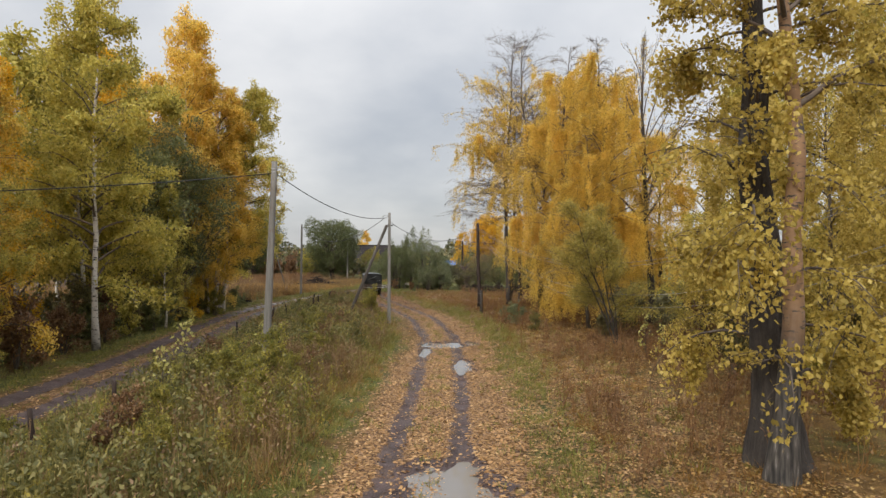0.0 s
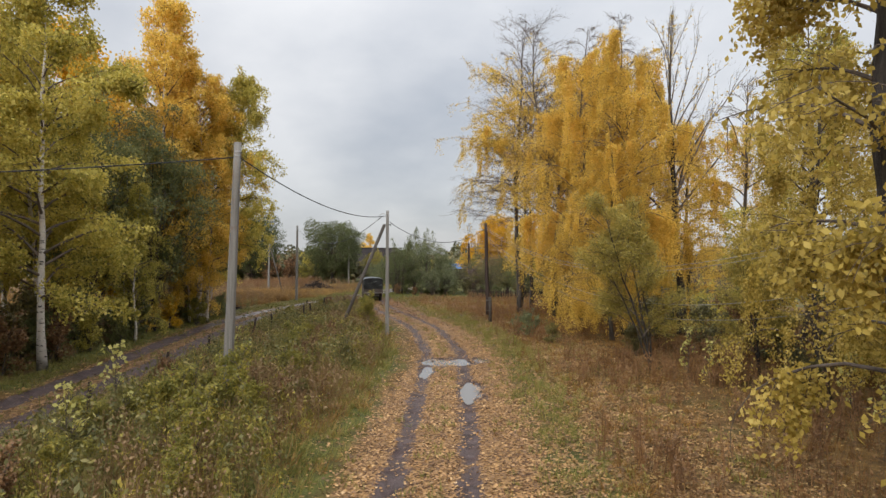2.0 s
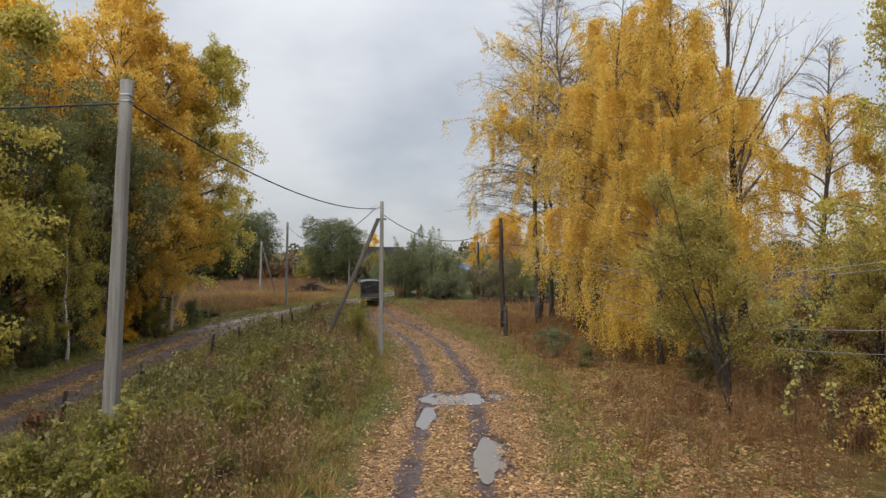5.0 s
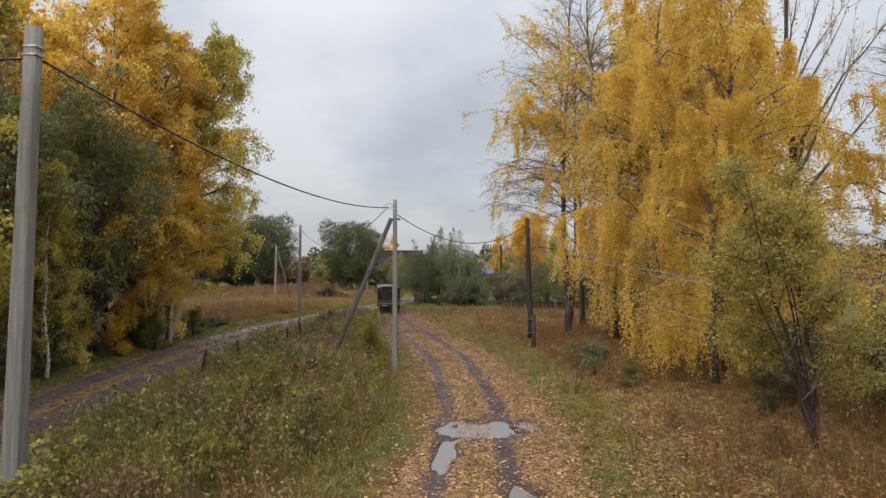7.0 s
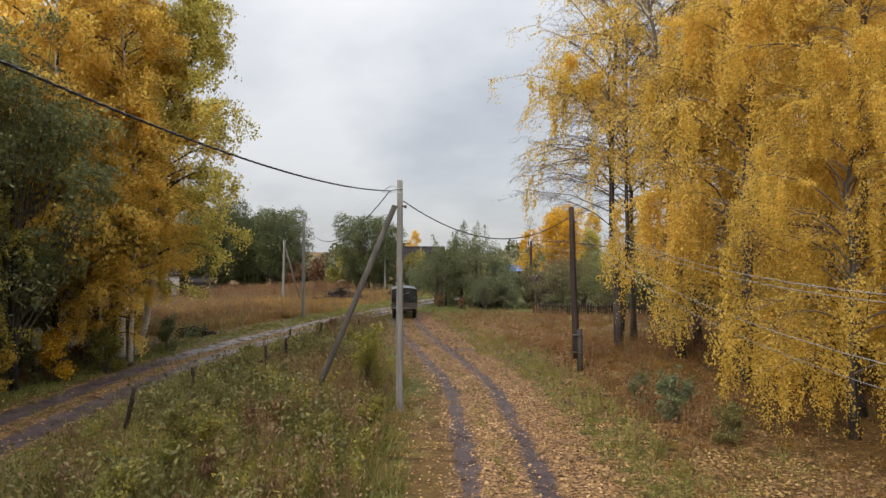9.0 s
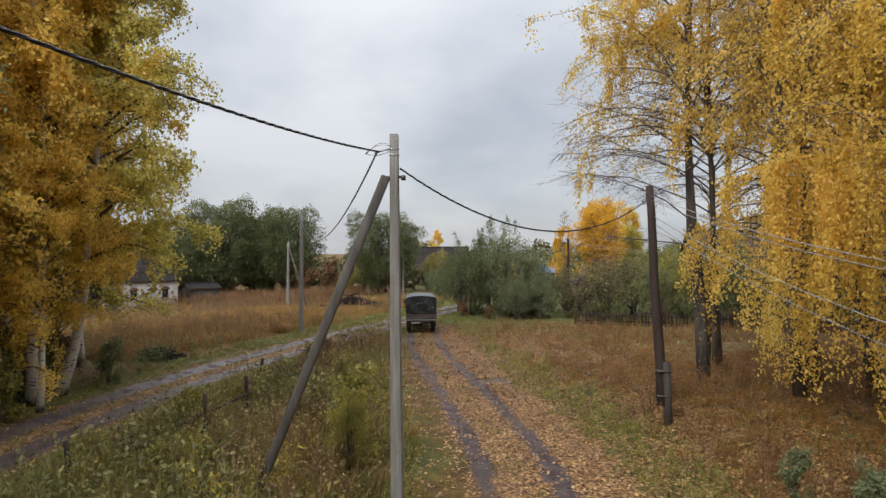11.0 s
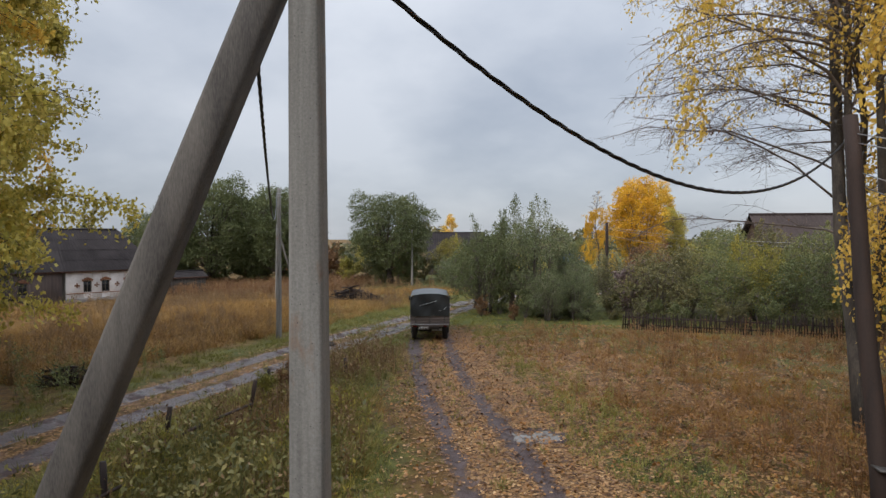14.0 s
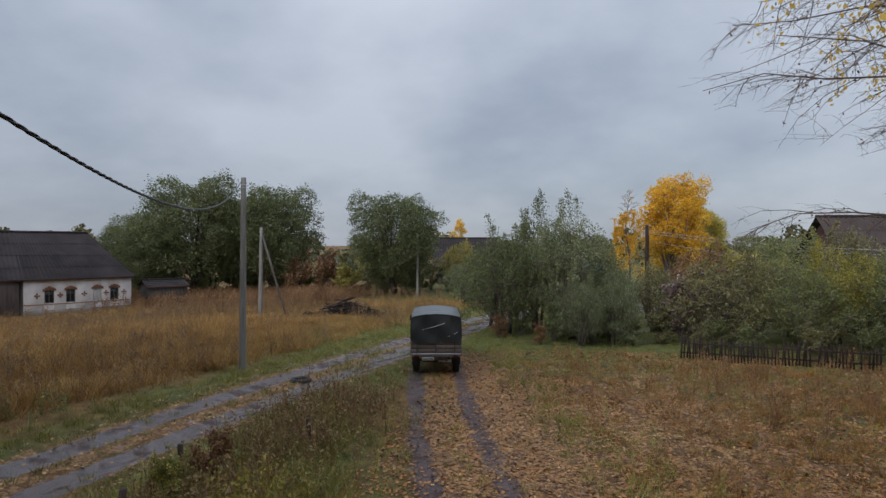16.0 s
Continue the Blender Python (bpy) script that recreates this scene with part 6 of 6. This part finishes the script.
def brush_pile(x, y, w, d, h, seed):
    rs = np.random.default_rng(seed)
    g = Geo()
    for _ in range(int(130 * w)):
        c = np.array([rs.normal() * w * 0.4, rs.normal() * d * 0.4, 0.0])
        hh = h * max(0.1, 1 - np.hypot(c[0] / w, c[1] / d)) * rs.random()
        a = rs.uniform(0, 6.28)
        l = rs.uniform(0.3, 0.9)
        q = np.array([math.cos(a) * l, math.sin(a) * l, rs.normal() * 0.22])
        z = max(0.03, hh - abs(q[2]))
        tube(g, [c - q + (0, 0, z), c + (0.03, 0.03, z + 0.05), c + q + (0, 0, z + abs(q[2]) * 0.3)], [0.05, 0.042, 0.016], 5)
    ob = solid("brushwood", g, pole_wood, "dark heap of cut brushwood in the dry grass", "brushwood", kind="stuff")
    ob.matrix_basis = pose(x, y, floor_at(x, y))


brush_pile(-18.4, 88.2, 2.9, 0.9, 1.5, 3)
brush_pile(-19.8, 58.0, 1.1, 0.7, 0.6, 4)
brush_pile(-38.0, 96.5, 2.2, 1.0, 1.2, 6)


# ---------------------------------------------------------------- undergrowth
def scatter(name, patterns, x, y, scale, mat, label, category, seed, lean=0.12):
    """Many copies of a few small plants, as one object."""
    rs = np.random.default_rng(seed)
    out_ = Geo()
    which = rs.integers(len(patterns), size=len(x))
    z = relief(x, y)
    for k, pat in enumerate(patterns):
        v, q, t = pat.arrays()
        sel = which == k
        n = int(sel.sum())
        if not n:
            continue
        a, s = rs.uniform(0, 6.28, n), scale[sel]
        ca, sa = np.cos(a)[:, None], np.sin(a)[:, None]
        px, py, pz = (v[None, :, 0] * ca - v[None, :, 1] * sa) * s[:, None], (v[None, :, 0] * sa + v[None, :, 1] * ca) * s[:, None], v[None, :, 2] * s[:, None]
        lx, ly = rs.normal(size=(n, 1)) * lean, rs.normal(size=(n, 1)) * lean
        w = np.stack([px + lx * pz + x[sel][:, None], py + ly * pz + y[sel][:, None], pz + z[sel][:, None] - 0.02], -1)
        off = (np.arange(n) * len(v))[:, None, None]
        out_.add(w.reshape(-1, 3), (q[None] + off).reshape(-1, 4) if len(q) else None, (t[None] + off).reshape(-1, 3) if len(t) else None)
    return solid(name, out_, mat, label, category, kind="stuff")


def tuft(seed, blades, h, spread_, width=0.012, least=0.05, most=0.7):
    rs = np.random.default_rng(seed)
    g = Geo()
    for _ in range(blades):
        a, r = rs.uniform(0, 6.28), rs.random() ** 0.6 * spread_
        b = np.array([math.cos(a) * r, math.sin(a) * r, 0])
        hh = h * rs.uniform(0.4, 1.1)
        a += rs.normal() * 0.9
        out_ = np.array([math.cos(a), math.sin(a), 0]) * hh * rs.uniform(least, most)
        q = rs.uniform(0, 6.28)
        side = np.array([-math.sin(q), math.cos(q), 0]) * width
        g.add([b - side, b + side, b + out_ + np.array([0, 0, hh])], None, [(0, 1, 2)])
    return g


def weed(seed, h, leaves, size, stems=3, top=False):
    rs = np.random.default_rng(seed)
    g = Geo()
    pos = []
    for _ in range(stems):
        a = rs.uniform(0, 6.28)
        tip = np.array([math.cos(a), math.sin(a), 0]) * h * rs.uniform(0.05, 0.3) + np.array([0, 0, h * rs.uniform(0.6, 1.05)])
        base = np.array([math.cos(a), math.sin(a), 0]) * 0.06
        side = np.array([-math.sin(a), math.cos(a), 0]) * 0.007
        g.add([base - side, base + side, tip + side * 0.6, tip - side * 0.6], [(0, 1, 2, 3)])
        f = rs.uniform(0.72 if top else 0.12, 1.0, (leaves // stems, 1))
        pos.append(base + (tip - base) * f + rs.normal(size=(len(f), 3)) * h * (0.05 if top else 0.085))
    p = np.concatenate(pos)
    p[:, 2] = np.maximum(p[:, 2], 0.03)
    leaf_quads(g, p, size, rs, 0.1, 0.5)
    return g


green_weeds = [weed(100 + k, 1.0, 44, 0.105, 6) for k in range(6)]
dead_weeds = [weed(120 + k, 1.0, 42, 0.075, 7, k % 3 == 0) for k in range(6)]
tufts = [tuft(140 + k, 13, 0.2, 0.16, 0.011) for k in range(6)]
hay = [tuft(160 + k, 30, 0.62, 0.30, 0.011, 0.25, 1.05) for k in range(8)]
long_grass = [tuft(180 + k, 26, 0.42, 0.28, 0.013, 0.3, 1.3) for k in range(6)]
rs = np.random.default_rng(77)


def sow(n, x0, x1, y0, y1, keep):
    """Random places in a rectangle, kept with the chance that keep(x, y, track distance, road distance) gives."""
    x, y = rs.uniform(x0, x1, n), rs.uniform(y0, y1, n)
    k = keep(x, y, line_distance(x, y, TRACK_LINE), line_distance(x, y, ROAD_LINE))
    sel = rs.random(n) < k
    return x[sel], y[sel]


patch = lambda x, y, f=1.0: np.clip(0.5 + 0.75 * wavy(x * f + 40, y * f - 13), 0, 1)
# verge between road and track
x, y = sow(8500, -13, -1, 6, 62, lambda x, y, dt, dr: step(-dt, 2.6, 4.6) * step(dr, 2.8, 4.4) * patch(x, y, 0.8) ** 2 * step(60 - y, 0, 8))
scatter("verge_weeds", green_weeds, x, y, rs.uniform(0.4, 1.35, len(x)), leaf_weed, "tall green and yellowing weeds on the verge", "weeds", 1)
x, y = sow(7000, -13, -1, 6, 66, lambda x, y, dt, dr: step(-dt, 2.6, 4.0) * step(dr, 2.8, 4.4) * (1 - 0.9 * patch(x, y, 0.8)) * (1 - 0.5 * step(-dt, 6, 8)))
scatter("dead_weeds", dead_weeds, x, y, rs.uniform(0.5, 1.25, len(x)), weed_brown, "brown dead weeds on the verge", "weeds", 2)
x, y = sow(5200, -13, -1, 5, 70, lambda x, y, dt, dr: step(-dt, 2.2, 3.4) * step(dr, 2.8, 4.4) * (1 - 0.85 * patch(x, y, 0.8)) * (1 - 0.6 * step(-dt, 6, 8)))
scatter("verge_hay", hay, x, y, rs.uniform(0.4, 1.0, len(x)), straw_mat, "dry yellow grass on the verge", "grass", 3)
x, y = sow(5500, -13, -1, 6, 62, lambda x, y, dt, dr: step(-dt, 2.6, 4.2) * step(dr, 2.8, 4.4) * patch(x + 9, y + 5, 1.1) ** 2)
scatter("verge_herbs", green_weeds, x, y, rs.uniform(0.35, 1.0, len(x)), leaf_bush, "yellow-green leafy herbs on the verge", "weeds", 13)
x, y = sow(15000, -13, -1, 5, 68, lambda x, y, dt, dr: step(-dt, 2.4, 3.6) * step(dr, 2.0, 3.2) * (0.35 + 0.65 * patch(x - 5, y, 0.9)) * np.where(dt > -5, 0.35 + 0.65 * step(y, 23, 31), 1.0))
scatter("verge_grass", long_grass, x, y, rs.uniform(0.5, 1.25, len(x)), blade_mat, "long lax green grass on the verge", "grass", 17, 0.25)
x, y = -10.0 + rs.normal(size=210) * 0.85, 61.0 + rs.normal(size=210) * 2.0
scatter("dead_weeds", dead_weeds, x, y, rs.uniform(0.5, 1.3, len(x)), weed_brown, "clump of brown dead weeds between the tracks", "weeds", 14)
x, y = -9.6 + rs.normal(size=200) * 1.2, 60.0 + rs.normal(size=200) * 2.4
scatter("verge_herbs", green_weeds, x, y, rs.uniform(0.3, 0.9, len(x)), leaf_weed, "green weeds between the tracks", "weeds", 15)
# right of the track
x, y = sow(9500, 2, 26, 10, 72, lambda x, y, dt, dr: step(dt, 3.4, 5.5) * np.clip(1.25 - 1.6 * patch(x, y, 0.6), 0.02, 1) * (0.85 - 0.5 * step(y, 52, 60)))
scatter("thicket_weeds", dead_weeds, x, y, rs.uniform(0.5, 1.3, len(x)), leaf_rust, "rust-brown dead weeds under the birches", "weeds", 4)
x, y = sow(13000, -5, 22, 10, 72, lambda x, y, dt, dr: step(dt, 2.9, 5.0) * (0.12 + 0.18 * patch(x, y, 0.9) + 0.6 * patch(x, y, 0.5) * step(y, 40, 48)) * (1 - 0.5 * step(y, 60, 68)))
scatter("meadow_hay", hay, x, y, rs.uniform(0.25, 0.8, len(x)), straw_orange, "dry orange-tan grass beside the track", "grass", 5)
# field before the cottage
x, y = sow(26000, -62, -9, 57, 101, lambda x, y, dt, dr: step(-dr, 2.6 + 1.0 * step(y, 72, 84), 4.4 + 1.8 * step(y, 72, 84)) * (0.55 + 0.45 * patch(x, y, 0.4)) * step(104 - y, 0, 6) * (x < -15 + (76 - y) * -0.28))
scatter("field_hay", hay, x, y, rs.uniform(0.6, 1.25, len(x)) * (0.45 + 0.6 * patch(x, y, 0.55) + 0.45 * patch(x, y, 1.9)) * (1 - 0.45 * step(y, 78, 88)), straw_mat, "tall tan dry grass in the field", "grass", 6, 0.3)
x, y = sow(6500, -62, -12, 57, 106, lambda x, y, dt, dr: step(-dr, 3.0, 5.0) * (1 - patch(x, y, 0.4)))
scatter("field_weeds", dead_weeds, x, y, rs.uniform(0.6, 1.3, len(x)), weed_brown, "brown dead weeds in the dry field", "weeds", 7)
# a darker band of dead weeds below the cottage, and herbs at the track's edge
x, y = sow(5000, -60, -22, 90, 108, lambda x, y, dt, dr: 0.8 * step(y, 90, 97))
scatter("field_edge_weeds", dead_weeds, x, y, rs.uniform(0.8, 1.6, len(x)), leaf_rust, "dark rust-brown weeds at the field's far edge", "weeds", 11)
x, y = sow(16000, -14, 8, 10, 64, lambda x, y, dt, dr: np.maximum(np.maximum(np.exp(-((dt + 3.5) / 0.6) ** 2), 0.5 * np.exp(-((dr - 3.3) / 0.7) ** 2)), 0.8 * np.exp(-((dt - 3.9) / 0.7) ** 2)) * patch(x, y, 0.9) * (0.4 + 0.6 * step(y, 22, 30)))
scatter("edge_herbs", green_weeds, x, y, rs.uniform(0.25, 0.62, len(x)), blade_mat, "low green herbs along the track", "weeds", 12)
x, y = sow(2600, -4, 22, 54, 75, lambda x, y, dt, dr: step(dt, 3, 6) * np.clip(1.2 - 1.4 * patch(x, y, 0.7), 0.05, 1))
scatter("meadow_weeds", dead_weeds, x, y, rs.uniform(0.25, 0.75, len(x)), leaf_rust, "low rust-brown weeds in the meadow", "weeds", 16)
# short grass
x, y = sow(52000, -20, 8, 6, 92, lambda x, y, dt, dr: (0.25 + 0.75 * patch(x, y, 1.7)) * np.maximum(np.exp(-((np.abs(dt) - 3.3) / 0.9) ** 2), np.exp(-((np.abs(dr) - 2.7) / 1.0) ** 2)) * 0.9 + 0.12 * (np.abs(dt) > 2.4) * (np.abs(dr) > 1.8) + 0.25 * np.exp(-(dt / 0.35) ** 2) + 0.2 * np.exp(-(dr / 0.3) ** 2))
scatter("grass", tufts, x, y, rs.uniform(0.5, 1.3, len(x)), blade_mat, "short green grass along the tracks", "grass", 8)
# under the wood
x, y = sow(9000, -26, -4, 68, 104, lambda x, y, dt, dr: step(-dr, 1.6, 2.4) * step(9 + dr, 0, 4) * (0.4 + 0.6 * patch(x, y, 0.8)))
scatter("lane_grass", long_grass, x, y, rs.uniform(0.3, 0.7, len(x)), blade_mat, "short green grass along the village lane", "grass", 18, 0.25)
x, y = sow(1000, -34, -16, 4, 62, lambda x, y, dt, dr: step(-dr, 2.4, 3.4))
scatter("wood_edge_weeds", green_weeds, x, y, rs.uniform(0.5, 1.2, len(x)), leaf_forest, "dark undergrowth at the edge of the wood", "weeds", 9)
# fallen leaves
x, y = sow(170000, -6.5, 9, 8, 74, lambda x, y, dt, dr: (1 - 0.85 * step(y, 46, 58)) * (1 - 0.85 * np.exp(-((np.abs(dt) - 0.87) / 0.28) ** 2)) * np.maximum(step(np.where(dt < 0, 2.8 - 0.8 * step(y, 24, 36), 3.4) - np.abs(dt), 0, 1.2) * (0.45 + 0.55 * patch(x, y, 1.3)), np.maximum(0.4 * step(dt, 2, 3) * step(10 - dt, 0, 6), 0.22 * step(5 + dt, 0, 2))))
lp = np.stack([x, y, relief(x, y) + 0.02], -1)
lg = Geo()
leaf_quads(lg, lp, 0.09, rs, 0.0, 0.75, 0.85)
solid("fallen_leaves", lg, fallen_mat, "fallen tan, orange and yellow leaves covering the track", "leaves", kind="stuff")
x, y = sow(150000, -8, 22, 44, 75, lambda x, y, dt, dr: step(y + 0.5 * dt, 45, 58) * np.maximum(0.6 * step(3 - np.abs(dt), 0, 1.4), 0.8 * step(dt, 1, 2.5) * (0.25 + 0.75 * patch(x, y, 0.9))) * (1 - 0.7 * np.exp(-((np.abs(dt) - 0.87) / 0.24) ** 2)))
lg = Geo()
leaf_quads(lg, np.stack([x, y, relief(x, y) + 0.03], -1), 0.10, rs, 0.0, 0.75, 0.8)
solid("fallen_leaves", lg, fallen_orange, "fallen orange-brown leaves on the meadow and the track", "leaves", kind="stuff")
x, y = sow(14000, -19, -11, 8, 80, lambda x, y, dt, dr: step(3.2 - np.abs(dr), 0, 1.5) * 0.8 * (1 - 0.88 * np.exp(-((np.abs(dr) - 0.95) / 0.45) ** 4)))
lg = Geo()
leaf_quads(lg, np.stack([x, y, relief(x, y) + 0.02], -1), 0.1, rs, 0.0, 0.75, 0.85)
solid("fallen_leaves", lg, fallen_mat, "fallen leaves scattered on the muddy road", "leaves", kind="stuff")

x, y = sow(80000, 1.5, 16, 7, 52, lambda x, y, dt, dr: step(dt, 2.2, 3.6) * step(15 - dt, 0, 9) * (0.25 + 0.6 * patch(x, y, 0.8)))
lg = Geo()
leaf_quads(lg, np.stack([x, y, relief(x, y) + 0.04], -1), 0.085, rs, 0.0, 0.75, 0.7)
solid("fallen_leaves", lg, fallen_gold, "fallen golden leaves in the grass beside the track", "leaves", kind="stuff")

# ---------------------------------------------------------------- the far woods
wood_g = Geo()
n = 60000
ang = rs.uniform(-math.pi, math.pi, n)
dist = rs.uniform(150, 240, n)
cx, cy = np.sin(ang) * dist, 40 + np.cos(ang) * dist
hgt = (7.0 + 2.5 * np.sin(ang * 23) + 1.8 * np.sin(ang * 61 + 1) + 1.2 * np.sin(ang * 140)) * dist / 190
leaf_quads(wood_g, np.stack([cx, cy, 0.85 * hgt * rs.random(n) ** 0.7], -1), 1.5, rs, 0.0, 0.7)
far_woods = solid("far_woods", wood_g, leaf_material("leaf_far", [(0.1, (0.03, 0.035, 0.018)), (0.5, (0.075, 0.075, 0.03)), (0.8, (0.17, 0.13, 0.045)), (0.95, (0.25, 0.17, 0.05))], 0.1, 0.03), "distant mixed autumn woods", "woods", kind="stuff")
